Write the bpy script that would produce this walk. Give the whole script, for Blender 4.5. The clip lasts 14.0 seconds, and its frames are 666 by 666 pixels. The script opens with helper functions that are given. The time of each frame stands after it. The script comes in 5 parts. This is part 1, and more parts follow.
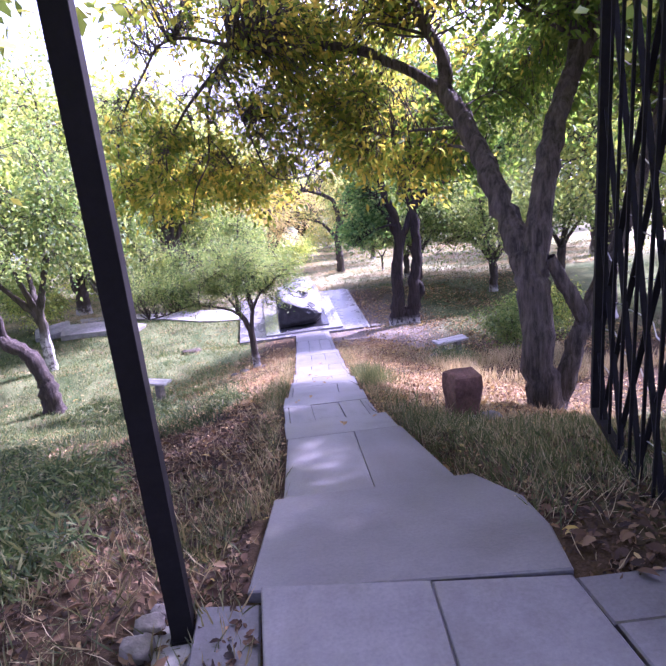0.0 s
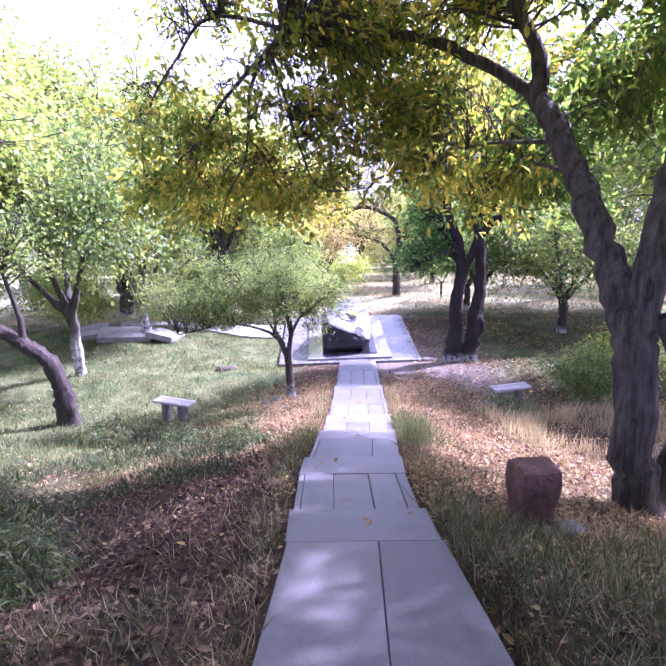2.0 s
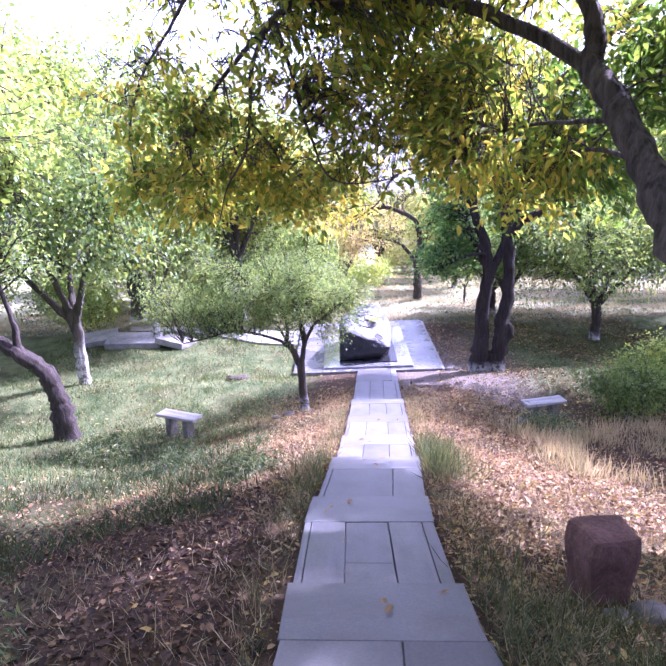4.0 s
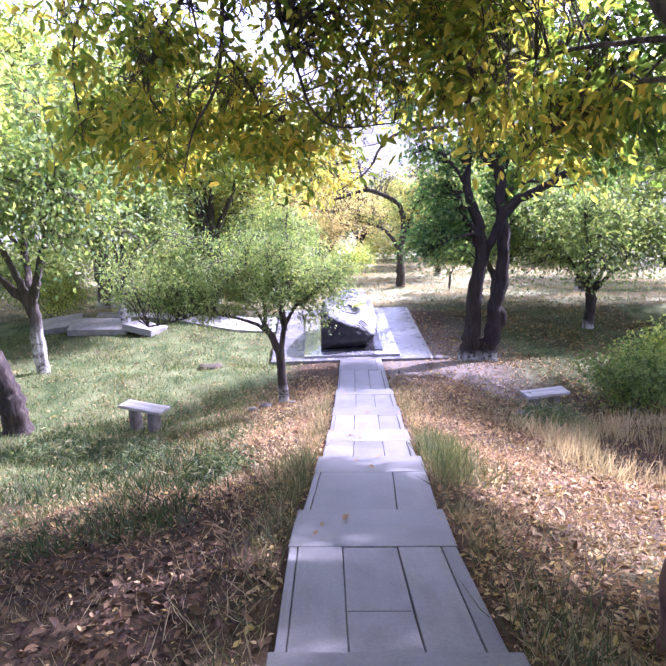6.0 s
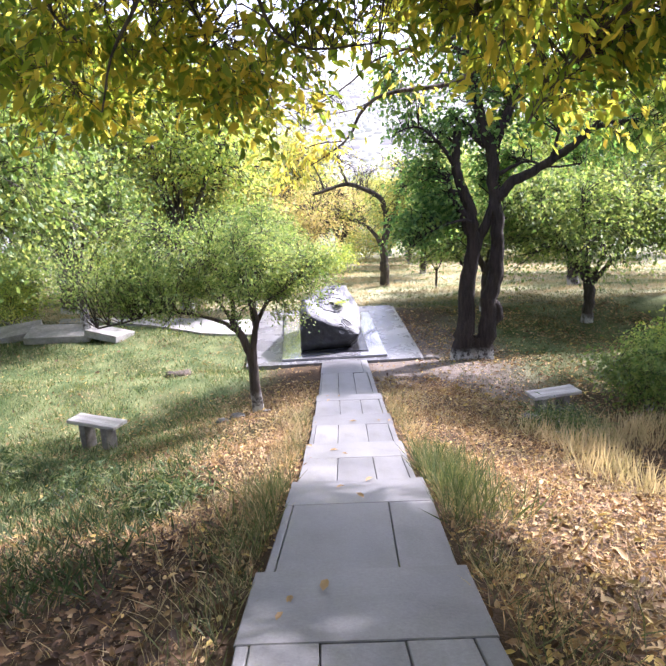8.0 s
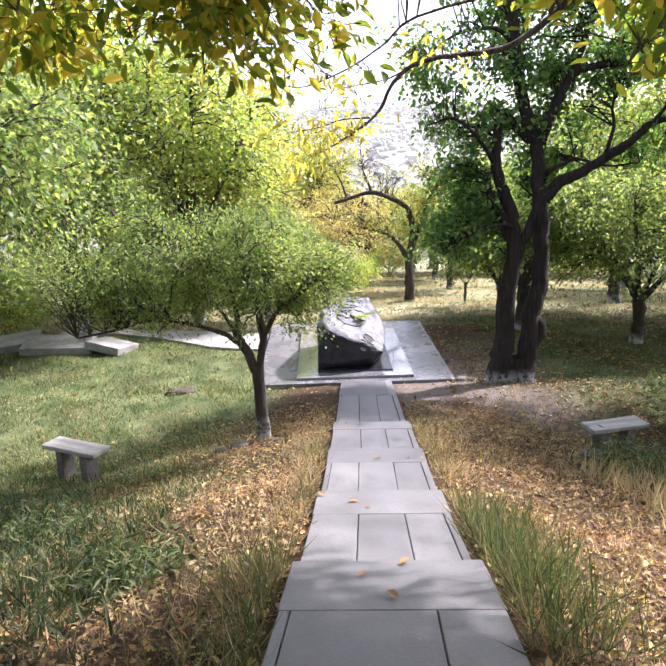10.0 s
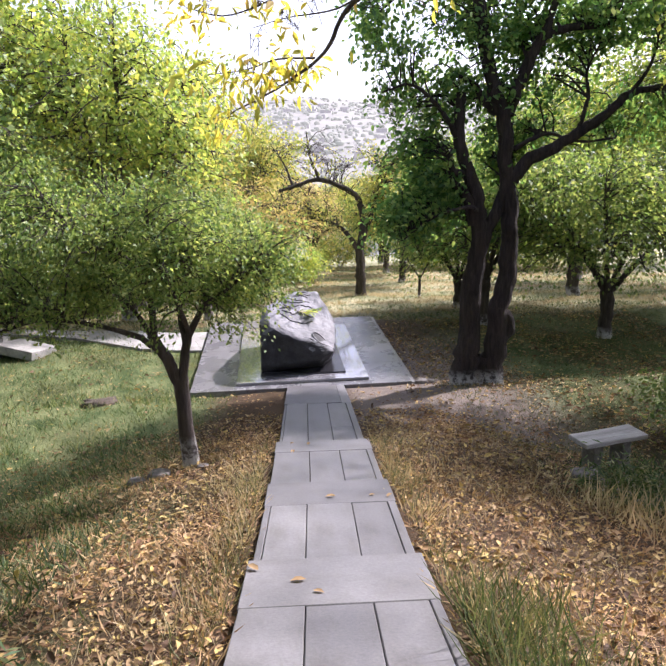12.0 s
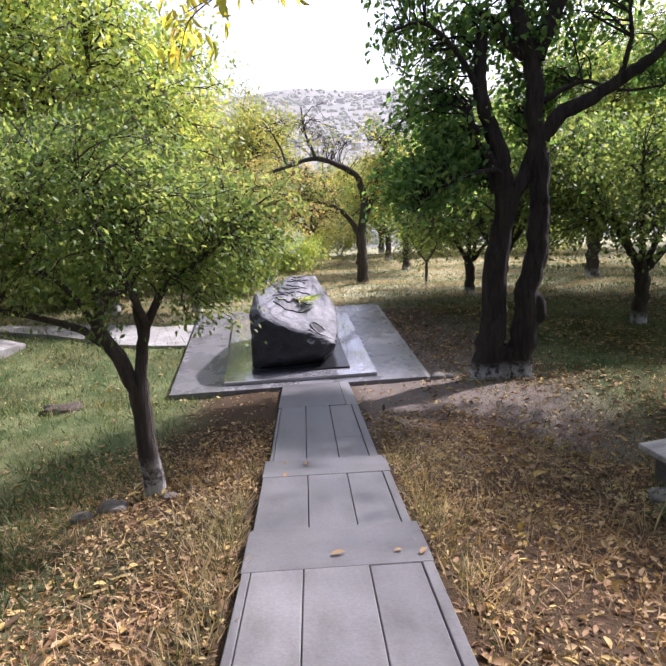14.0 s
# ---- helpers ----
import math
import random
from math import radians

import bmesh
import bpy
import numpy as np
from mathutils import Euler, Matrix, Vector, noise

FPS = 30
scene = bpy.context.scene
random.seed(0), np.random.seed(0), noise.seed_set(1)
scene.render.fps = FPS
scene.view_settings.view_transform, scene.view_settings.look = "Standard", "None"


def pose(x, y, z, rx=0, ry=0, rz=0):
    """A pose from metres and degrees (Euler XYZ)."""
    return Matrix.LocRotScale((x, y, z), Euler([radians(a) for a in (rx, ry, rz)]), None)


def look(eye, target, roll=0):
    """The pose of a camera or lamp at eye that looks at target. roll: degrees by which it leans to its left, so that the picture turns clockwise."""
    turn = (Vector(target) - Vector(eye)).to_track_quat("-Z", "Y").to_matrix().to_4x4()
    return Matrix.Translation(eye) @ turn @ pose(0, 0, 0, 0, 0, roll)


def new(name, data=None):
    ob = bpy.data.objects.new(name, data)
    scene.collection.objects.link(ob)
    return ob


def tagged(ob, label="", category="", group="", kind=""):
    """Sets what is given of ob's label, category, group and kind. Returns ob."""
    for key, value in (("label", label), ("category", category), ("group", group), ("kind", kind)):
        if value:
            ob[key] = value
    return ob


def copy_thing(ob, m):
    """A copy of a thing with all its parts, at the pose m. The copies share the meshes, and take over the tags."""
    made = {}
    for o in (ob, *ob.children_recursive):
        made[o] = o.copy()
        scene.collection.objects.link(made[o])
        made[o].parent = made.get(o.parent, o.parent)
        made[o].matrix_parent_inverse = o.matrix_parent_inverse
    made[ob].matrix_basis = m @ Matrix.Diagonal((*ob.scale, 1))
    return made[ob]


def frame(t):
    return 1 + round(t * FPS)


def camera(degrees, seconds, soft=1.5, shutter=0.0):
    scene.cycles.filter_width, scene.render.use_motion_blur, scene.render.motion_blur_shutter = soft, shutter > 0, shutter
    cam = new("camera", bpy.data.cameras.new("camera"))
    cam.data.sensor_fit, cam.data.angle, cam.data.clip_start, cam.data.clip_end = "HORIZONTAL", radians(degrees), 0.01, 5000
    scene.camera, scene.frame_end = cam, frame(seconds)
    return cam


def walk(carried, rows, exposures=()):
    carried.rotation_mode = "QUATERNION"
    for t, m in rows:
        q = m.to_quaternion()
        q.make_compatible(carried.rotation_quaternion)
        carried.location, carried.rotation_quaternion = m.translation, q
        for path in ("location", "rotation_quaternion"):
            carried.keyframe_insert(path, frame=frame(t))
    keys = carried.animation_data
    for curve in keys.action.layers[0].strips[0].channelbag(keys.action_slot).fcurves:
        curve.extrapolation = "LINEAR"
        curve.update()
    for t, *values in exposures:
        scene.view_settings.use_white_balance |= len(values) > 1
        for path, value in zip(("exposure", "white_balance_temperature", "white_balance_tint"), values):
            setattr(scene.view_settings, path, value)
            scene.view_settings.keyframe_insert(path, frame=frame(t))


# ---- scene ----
cam = camera(53.4, 14.0, soft=1.8)
PATH = [
    (0, (-0.855, 0.195, 1.817), (-0.675, 2.09, 1.202), -5.8),
    (0.5, (-0.675, 0.701, 1.691), (-0.562, 2.617, 1.132), -3.4),
    (1, (-0.627, 1.067, 1.644), (-0.334, 2.982, 1.145), -2.9),
    (1.3, (-0.618, 1.331, 1.67), (-0.255, 3.238, 1.189), -3.7),
    (1.5, (-0.591, 1.463, 1.653), (-0.356, 3.384, 1.149), -3.8),
    (2, (-0.548, 1.822, 1.628), (-0.523, 3.742, 1.07), -1.8),
    (2.5, (-0.517, 2.153, 1.61), (-0.335, 4.066, 1.056), -2.1),
    (3, (-0.478, 2.439, 1.59), (-0.447, 4.349, 1.0), -2.9),
    (3.2, (-0.467, 2.528, 1.559), (-0.498, 4.452, 1.014), -2.4),
    (5.5, (-0.568, 3.742, 1.128), (-0.571, 5.66, 0.559), -1.2),
    (6, (-0.606, 4.051, 0.961), (-0.571, 5.966, 0.387), -1.3),
    (6.5, (-0.56, 4.358, 0.848), (-0.578, 6.295, 0.348), -1.6),
    (7, (-0.581, 4.598, 0.769), (-0.616, 6.539, 0.291), 0.1),
    (7.5, (-0.548, 4.986, 0.568), (-0.468, 6.912, 0.035), -2.3),
    (9.8, (-0.451, 6.758, 0.058), (-0.363, 8.669, -0.526), -2.3),
    (10, (-0.455, 6.9, -0.032), (-0.43, 8.835, -0.54), -1.7),
    (10.5, (-0.408, 7.324, -0.15), (-0.264, 9.258, -0.639), -1.5),
    (11, (-0.396, 7.773, -0.183), (-0.338, 9.71, -0.677), -1.5),
    (11.5, (-0.368, 8.127, -0.266), (-0.154, 10.042, -0.804), -1.4),
    (12, (-0.343, 8.457, -0.403), (-0.166, 10.379, -0.926), -1.3),
    (12.5, (-0.328, 8.793, -0.572), (-0.291, 10.741, -1.02), -2.2),
    (13, (-0.228, 9.186, -0.721), (-0.101, 11.128, -1.183), -3.7),
    (13.5, (-0.249, 9.635, -0.814), (-0.237, 11.577, -1.293), -2.8),
    (14, (-0.221, 10.038, -0.887), (-0.046, 11.954, -1.431), -2.4),
]
EXPOSURES = [(0, 2.35, 5050, 62), (3, 2.4, 4900, 56), (5.5, 2.34, 5000, 54), (7, 2.26, 5400, 32), (11, 1.57, 5850, 26), (14, 1.15, 5750, 28)]
walk(cam, [(t, look(eye, target, roll)) for t, eye, target, roll in PATH], EXPOSURES)

# ---- light ----
SUN_AZ, SUN_EL = 58.0, 43.0          # degrees to the right of +y, and above the horizon
world = bpy.data.worlds.new("sky")
scene.world = world
world.use_nodes = True
wn = world.node_tree.nodes
sky = wn.new("ShaderNodeTexSky")
sky.sky_type, sky.sun_disc = "NISHITA", False
sky.sun_elevation, sky.sun_rotation = radians(SUN_EL), radians(SUN_AZ)
sky.dust_density, sky.air_density, sky.ozone_density = 3.5, 1.0, 1.0
haze = wn.new("ShaderNodeHueSaturation")           # thin high haze takes most of the blue out of the sky
haze.inputs["Saturation"].default_value = 0.5
world.node_tree.links.new(sky.outputs[0], haze.inputs["Color"])
world.node_tree.links.new(haze.outputs[0], wn["Background"].inputs[0])
wn["Background"].inputs[1].default_value = 0.13
sun = new("sun", bpy.data.lights.new("sun", "SUN"))
sun.data.energy, sun.data.angle, sun.data.color = 4.1, radians(1.2), (1.0, 0.93, 0.82)
_a, _e = radians(SUN_AZ), radians(SUN_EL)
sun.matrix_world = look((0, 0, 40), (-40 * math.sin(_a) * math.cos(_e), -40 * math.cos(_a) * math.cos(_e), 40 - 40 * math.sin(_e)))


# ---- materials ----
def material(name):
    m = bpy.data.materials.new(name)
    m.use_nodes = True
    nt = m.node_tree
    return m, nt, nt.nodes["Principled BSDF"], nt.nodes["Material Output"]


def node(nt, kind, **inputs):
    n = nt.nodes.new(kind)
    for key, value in inputs.items():
        n.inputs[key.replace("_", " ")].default_value = value
    return n


def noise_fac(nt, scale, detail=4.0, rough=0.6, coords="Object", stretch=None):
    tc = nt.nodes.new("ShaderNodeTexCoord")
    src = tc.outputs[coords]
    if stretch:
        mp = nt.nodes.new("ShaderNodeMapping")
        mp.inputs["Scale"].default_value = stretch
        nt.links.new(src, mp.inputs[0])
        src = mp.outputs[0]
    n = node(nt, "ShaderNodeTexNoise", Scale=scale, Detail=detail, Roughness=rough)
    nt.links.new(src, n.inputs["Vector"])
    return n.outputs["Fac"]


def ramp(nt, fac, stops):
    r = nt.nodes.new("ShaderNodeValToRGB")
    while len(r.color_ramp.elements) < len(stops):
        r.color_ramp.elements.new(0.5)
    for e, (p, c) in zip(r.color_ramp.elements, stops):
        e.position, e.color = p, (*c, 1)
    nt.links.new(fac, r.inputs[0])
    return r.outputs[0]


def mix(nt, fac, a, b, mode="MIX"):
    m = nt.nodes.new("ShaderNodeMix")
    m.data_type, m.blend_type = "RGBA", mode
    for sock, val in ((0, fac), (6, a), (7, b)):
        if isinstance(val, (int, float)):
            m.inputs[sock].default_value = val
        elif isinstance(val, tuple):
            m.inputs[sock].default_value = (*val, 1)
        else:
            nt.links.new(val, m.inputs[sock])
    return m.outputs[2]


def bump(nt, bsdf, fac, strength, dist):
    b = node(nt, "ShaderNodeBump", Strength=strength, Distance=dist)
    nt.links.new(fac, b.inputs["Height"])
    nt.links.new(b.outputs[0], bsdf.inputs["Normal"])


def simple(name, dark, light, scale, rough=0.85, bump_s=0.4, bump_d=0.01, metal=0.0, stretch=None, coords="Object", fine=6.0):
    m, nt, p, _ = material(name)
    f = noise_fac(nt, scale, 5, 0.65, coords, stretch)
    g = noise_fac(nt, scale * fine, 4, 0.7, coords, stretch)
    c = ramp(nt, f, [(0.3, dark), (0.7, light)])
    c2 = ramp(nt, g, [(0.3, (0.72, 0.72, 0.72)), (0.7, (1.18, 1.18, 1.18))])
    nt.links.new(mix(nt, 1.0, c, c2, "MULTIPLY"), p.inputs["Base Color"])
    p.inputs["Roughness"].default_value, p.inputs["Metallic"].default_value = rough, metal
    bump(nt, p, g, bump_s, bump_d)
    return m


def slab_stone(name, dark, light, rough, tint=0.16, polish=0.0):
    """Sawn grey stone whose tone varies from slab to slab; polish: a clear polished skin over it."""
    m, nt, p, _ = material(name)
    f = noise_fac(nt, 2.3, 6, 0.65, "Generated")
    w = noise_fac(nt, 1.6, 5, 0.7)
    g = noise_fac(nt, 60, 3, 0.7)
    info = nt.nodes.new("ShaderNodeObjectInfo")
    c = ramp(nt, w, [(0.28, dark), (0.72, light)])
    v = ramp(nt, info.outputs["Random"], [(0, (1 - tint, 1 - tint, 1 - tint * 0.9)), (1, (1 + tint, 1 + tint, 1 + tint))])
    c = mix(nt, 1.0, c, v, "MULTIPLY")
    stain = ramp(nt, f, [(0.42, (1.05, 1.05, 1.05)), (0.58, (0.85, 0.83, 0.80)), (0.72, (0.58, 0.55, 0.51))])
    c = mix(nt, 0.7, c, stain, "MULTIPLY")
    speck = ramp(nt, g, [(0.3, (0.82, 0.82, 0.82)), (0.7, (1.12, 1.12, 1.12))])
    nt.links.new(mix(nt, 1.0, c, speck, "MULTIPLY"), p.inputs["Base Color"])
    nt.links.new(ramp(nt, w, [(0.3, (rough - 0.1,) * 3), (0.7, (rough + 0.1,) * 3)]), p.inputs["Roughness"])
    p.inputs["Coat Weight"].default_value, p.inputs["Coat Roughness"].default_value, p.inputs["Coat IOR"].default_value = polish, 0.05, 1.8
    bump(nt, p, g, 0.25, 0.004)
    return m


def bark(name, dark, light, white=0.0):
    """Furrowed bark; white: the height of an old lime wash above the tree's foot."""
    m, nt, p, _ = material(name)
    f = noise_fac(nt, 16, 6, 0.72, "Object", (1, 1, 0.14))
    g = noise_fac(nt, 2.2, 4, 0.6)
    c = mix(nt, 0.25, ramp(nt, f, [(0.38, dark), (0.64, light)]), ramp(nt, g, [(0.3, dark), (0.7, light)]))
    if white:
        tc = nt.nodes.new("ShaderNodeTexCoord")
        sep = nt.nodes.new("ShaderNodeSeparateXYZ")
        nt.links.new(tc.outputs["Object"], sep.inputs[0])
        wob = nt.nodes.new("ShaderNodeMath")
        wob.operation = "MULTIPLY_ADD"
        wob.inputs[1].default_value = 0.5 * white
        nt.links.new(f, wob.inputs[0])
        nt.links.new(sep.outputs["Z"], wob.inputs[2])
        band = ramp(nt, wob.outputs[0], [(white * 0.8, (1, 1, 1)), (min(1.0, white * 1.4), (0, 0, 0))])
        worn = ramp(nt, noise_fac(nt, 9, 5, 0.75), [(0.42, (0.06, 0.06, 0.06)), (0.55, (0.95, 0.95, 0.95))])
        c = mix(nt, mix(nt, 1.0, band, worn, "MULTIPLY"), c, (0.52, 0.51, 0.48))
    nt.links.new(c, p.inputs["Base Color"])
    p.inputs["Roughness"].default_value = 0.95
    bump(nt, p, f, 1.0, 0.05)
    return m


def leaf(name, colours, glow=0.5, rough=0.55):
    """Thin leaves: each one takes its own colour from the ramp, and light shines through."""
    m, nt, p, out = material(name)
    geo = nt.nodes.new("ShaderNodeNewGeometry")
    n = len(colours)
    c = ramp(nt, geo.outputs["Random Per Island"], [(i / (n - 1), col) for i, col in enumerate(colours)])
    big = noise_fac(nt, 0.9, 2, 0.5)
    c = mix(nt, 1.0, c, ramp(nt, big, [(0.3, (0.75, 0.82, 0.75)), (0.7, (1.2, 1.12, 1.1))]), "MULTIPLY")
    nt.links.new(c, p.inputs["Base Color"])
    p.inputs["Roughness"].default_value = rough
    tr = nt.nodes.new("ShaderNodeBsdfTranslucent")
    nt.links.new(mix(nt, 1.0, c, (1.7, 1.52, 0.95), "MULTIPLY"), tr.inputs["Color"])
    ms = nt.nodes.new("ShaderNodeMixShader")
    ms.inputs[0].default_value = glow
    nt.links.new(p.outputs[0], ms.inputs[1])
    nt.links.new(tr.outputs[0], ms.inputs[2])
    nt.links.new(ms.outputs[0], out.inputs["Surface"])
    return m


def ground_material():
    m, nt, p, _ = material("orchard_ground")
    at = nt.nodes.new("ShaderNodeAttribute")
    at.attribute_name = "cover"
    sep = nt.nodes.new("ShaderNodeSeparateColor")
    nt.links.new(at.outputs["Color"], sep.inputs[0])
    n1, n2, n3 = noise_fac(nt, 1.3, 6, 0.7), noise_fac(nt, 14, 5, 0.7), noise_fac(nt, 70, 3, 0.6)
    litter = mix(nt, n2, ramp(nt, n3, [(0.3, (0.020, 0.013, 0.008)), (0.7, (0.110, 0.074, 0.042))]), ramp(nt, n1, [(0.3, (0.030, 0.020, 0.012)), (0.7, (0.085, 0.060, 0.036))]))
    # the grass patches are contrasty, so that their colour also gives dappled shade
    grass = mix(nt, n2, ramp(nt, n3, [(0.3, (0.024, 0.042, 0.014)), (0.7, (0.13, 0.165, 0.062))]), ramp(nt, n1, [(0.40, (0.030, 0.056, 0.018)), (0.60, (0.20, 0.215, 0.100))]))
    dirt = mix(nt, n2, ramp(nt, n1, [(0.3, (0.13, 0.11, 0.095)), (0.7, (0.21, 0.18, 0.155))]), ramp(nt, n3, [(0.3, (0.11, 0.09, 0.075)), (0.7, (0.23, 0.195, 0.165))]))
    c = mix(nt, sep.outputs[0], litter, grass)
    hay = mix(nt, n2, ramp(nt, n3, [(0.3, (0.22, 0.20, 0.11)), (0.7, (0.46, 0.42, 0.28))]), ramp(nt, n1, [(0.35, (0.26, 0.26, 0.14)), (0.7, (0.46, 0.43, 0.29))]))
    c = mix(nt, sep.outputs[1], c, dirt)
    c = mix(nt, sep.outputs[2], c, hay)
    nt.links.new(c, p.inputs["Base Color"])
    p.inputs["Roughness"].default_value = 1.0
    p.inputs["Specular IOR Level"].default_value = 0.1
    bump(nt, p, n2, 0.9, 0.04)
    return m


# the glow stands in for distance haze and lifts the dark sides
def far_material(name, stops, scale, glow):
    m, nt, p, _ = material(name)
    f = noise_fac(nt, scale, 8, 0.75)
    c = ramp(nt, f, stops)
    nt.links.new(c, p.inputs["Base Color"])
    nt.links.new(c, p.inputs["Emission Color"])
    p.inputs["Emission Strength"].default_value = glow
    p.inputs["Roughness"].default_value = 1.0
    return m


PATH_STONE = slab_stone("path_stone", (0.084, 0.083, 0.084), (0.160, 0.158, 0.157), 0.50)
PAD_STONE = slab_stone("pad_stone", (0.115, 0.114, 0.120), (0.190, 0.188, 0.193), 0.27, 0.05)
PLINTH_STONE = slab_stone("polished_plinth_stone", (0.15, 0.15, 0.162), (0.25, 0.25, 0.262), 0.14, 0.06, 1.0)
DARK_BASE = simple("dark_base_stone", (0.012, 0.012, 0.014), (0.03, 0.03, 0.034), 5, 0.25, 0.1, 0.002)
BOULDER_STONE = simple("split_basalt", (0.062, 0.063, 0.070), (0.155, 0.156, 0.168), 2.6, 0.6, 0.7, 0.018)
BOULDER_SHADED = simple("shaded_rough_basalt", (0.012, 0.012, 0.014), (0.042, 0.042, 0.046), 4, 0.75, 0.6, 0.02)
INLAY = simple("carved_grooves", (0.02, 0.02, 0.022), (0.05, 0.05, 0.05), 9, 0.8)
CONCRETE = simple("weathered_concrete", (0.20, 0.195, 0.18), (0.36, 0.35, 0.325), 2.0, 0.9, 0.4, 0.01)
ROCK = simple("field_stone", (0.10, 0.09, 0.08), (0.25, 0.23, 0.205), 3.5, 0.95, 0.6, 0.02)
IRON = simple("dark_painted_iron", (0.003, 0.0028, 0.003), (0.009, 0.008, 0.0085), 6, 0.7, 0.3, 0.002)
IRON.node_tree.nodes["Principled BSDF"].inputs["Specular IOR Level"].default_value = 0.2
WIRE = simple("galvanised_wire", (0.35, 0.35, 0.36), (0.55, 0.55, 0.56), 8, 0.4, 0.1, 0.001, 0.9)
TUFF = simple("red_tuff_block", (0.070, 0.034, 0.026), (0.20, 0.108, 0.080), 5, 0.95, 0.8, 0.02)
PLANK = simple("weathered_plank", (0.24, 0.23, 0.21), (0.48, 0.46, 0.43), 3, 0.9, 0.5, 0.006, 0.0, (0.3, 4, 4))
BARK_WALNUT = bark("walnut_bark", (0.017, 0.013, 0.011), (0.165, 0.135, 0.112))
BARK_DARK = bark("dark_bark", (0.010, 0.008, 0.007), (0.055, 0.040, 0.034), 0.30)
BARK_DEEP = bark("very_dark_bark", (0.012, 0.009, 0.008), (0.075, 0.055, 0.045))
BARK_APPLE = bark("apple_bark", (0.026, 0.020, 0.017), (0.095, 0.074, 0.062), 0.30)
BARK_FAR = bark("orchard_bark", (0.025, 0.02, 0.016), (0.10, 0.08, 0.065), 0.2)
BARK_WHITE = bark("lime_washed_bark", (0.03, 0.025, 0.02), (0.12, 0.10, 0.08), 0.74)
LEAF_WALNUT = leaf("walnut_leaves", [(0.095, 0.172, 0.028), (0.165, 0.252, 0.037), (0.255, 0.318, 0.046), (0.375, 0.378, 0.057), (0.520, 0.445, 0.074)], 0.66)
LEAF_GOLD = leaf("golden_leaves", [(0.34, 0.39, 0.07), (0.48, 0.47, 0.08), (0.58, 0.50, 0.10), (0.30, 0.38, 0.07), (0.48, 0.36, 0.10)], 0.55)
LEAF_FRESH = leaf("green_walnut_leaves", [(0.060, 0.135, 0.026), (0.095, 0.190, 0.034), (0.145, 0.245, 0.042), (0.230, 0.310, 0.055)], 0.58)
LEAF_APPLE = leaf("apple_leaves", [(0.075, 0.145, 0.046), (0.120, 0.205, 0.060), (0.170, 0.255, 0.078), (0.230, 0.310, 0.098), (0.310, 0.365, 0.135)], 0.54)
LEAF_DARK = leaf("dark_leaves", [(0.058, 0.145, 0.052), (0.085, 0.190, 0.062), (0.120, 0.245, 0.076), (0.185, 0.320, 0.098), (0.280, 0.400, 0.130)], 0.55)
LEAF_GREEN = leaf("orchard_leaves", [(0.144, 0.230, 0.057), (0.230, 0.345, 0.079), (0.359, 0.460, 0.115), (0.517, 0.531, 0.129)], 0.45)
LEAF_YELLOW = leaf("yellowing_leaves", [(0.15, 0.22, 0.06), (0.23, 0.30, 0.08), (0.35, 0.37, 0.10), (0.45, 0.41, 0.12)], 0.45)
LEAF_RUSSET = leaf("russet_leaves", [(0.36, 0.38, 0.15), (0.45, 0.42, 0.18), (0.48, 0.40, 0.20), (0.36, 0.30, 0.14)], 0.45)
# dark brown leaves, their colours lowered further for deep shade under the walnut
SHADED_LITTER = leaf("dark_fallen_leaves", [(0.020, 0.012, 0.008), (0.040, 0.023, 0.013), (0.070, 0.041, 0.023), (0.110, 0.066, 0.036), (0.230, 0.155, 0.085)], 0.12, 0.9)
LITTER = leaf("fallen_leaves", [(0.058, 0.033, 0.017), (0.122, 0.068, 0.031), (0.200, 0.120, 0.055), (0.290, 0.195, 0.095), (0.395, 0.300, 0.155), (0.440, 0.330, 0.090)], 0.15, 0.8)
DRY_GRASS = leaf("dry_grass", [(0.27, 0.23, 0.15), (0.37, 0.32, 0.22), (0.44, 0.38, 0.27), (0.24, 0.22, 0.13)], 0.35, 0.8)
THATCH = leaf("straw_thatch", [(0.15, 0.09, 0.045), (0.25, 0.165, 0.08), (0.36, 0.25, 0.13), (0.42, 0.33, 0.20)], 0.25, 0.85)
GREEN_GRASS = leaf("green_grass", [(0.036, 0.056, 0.022), (0.068, 0.090, 0.038), (0.120, 0.132, 0.064), (0.200, 0.178, 0.102), (0.300, 0.250, 0.155)], 0.35, 0.7)
PETAL = leaf("white_petals", [(0.62, 0.60, 0.56), (0.75, 0.74, 0.70)], 0.3)
LAWN = leaf("lawn_grass", [(0.022, 0.050, 0.016), (0.042, 0.085, 0.026), (0.080, 0.130, 0.042), (0.155, 0.195, 0.075), (0.270, 0.270, 0.140)], 0.35, 0.7)
# weedy green, made darker so that its colour also carries the shade
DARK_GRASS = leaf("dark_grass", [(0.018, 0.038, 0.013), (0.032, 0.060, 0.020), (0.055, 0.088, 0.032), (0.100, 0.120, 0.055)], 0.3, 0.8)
SHADE_GRASS = leaf("shade_grass", [(0.032, 0.058, 0.020), (0.060, 0.092, 0.034), (0.108, 0.130, 0.056), (0.215, 0.195, 0.112)], 0.35, 0.8)
SOIL = simple("dark_soil", (0.035, 0.026, 0.02), (0.10, 0.075, 0.055), 6, 1.0, 0.8, 0.02)
GROUND = ground_material()
HILL = far_material("haze_glow_hillside", [(0.36, (0.125, 0.13, 0.112)), (0.5, (0.155, 0.152, 0.135)), (0.64, (0.185, 0.178, 0.16))], 0.02, 0.6)
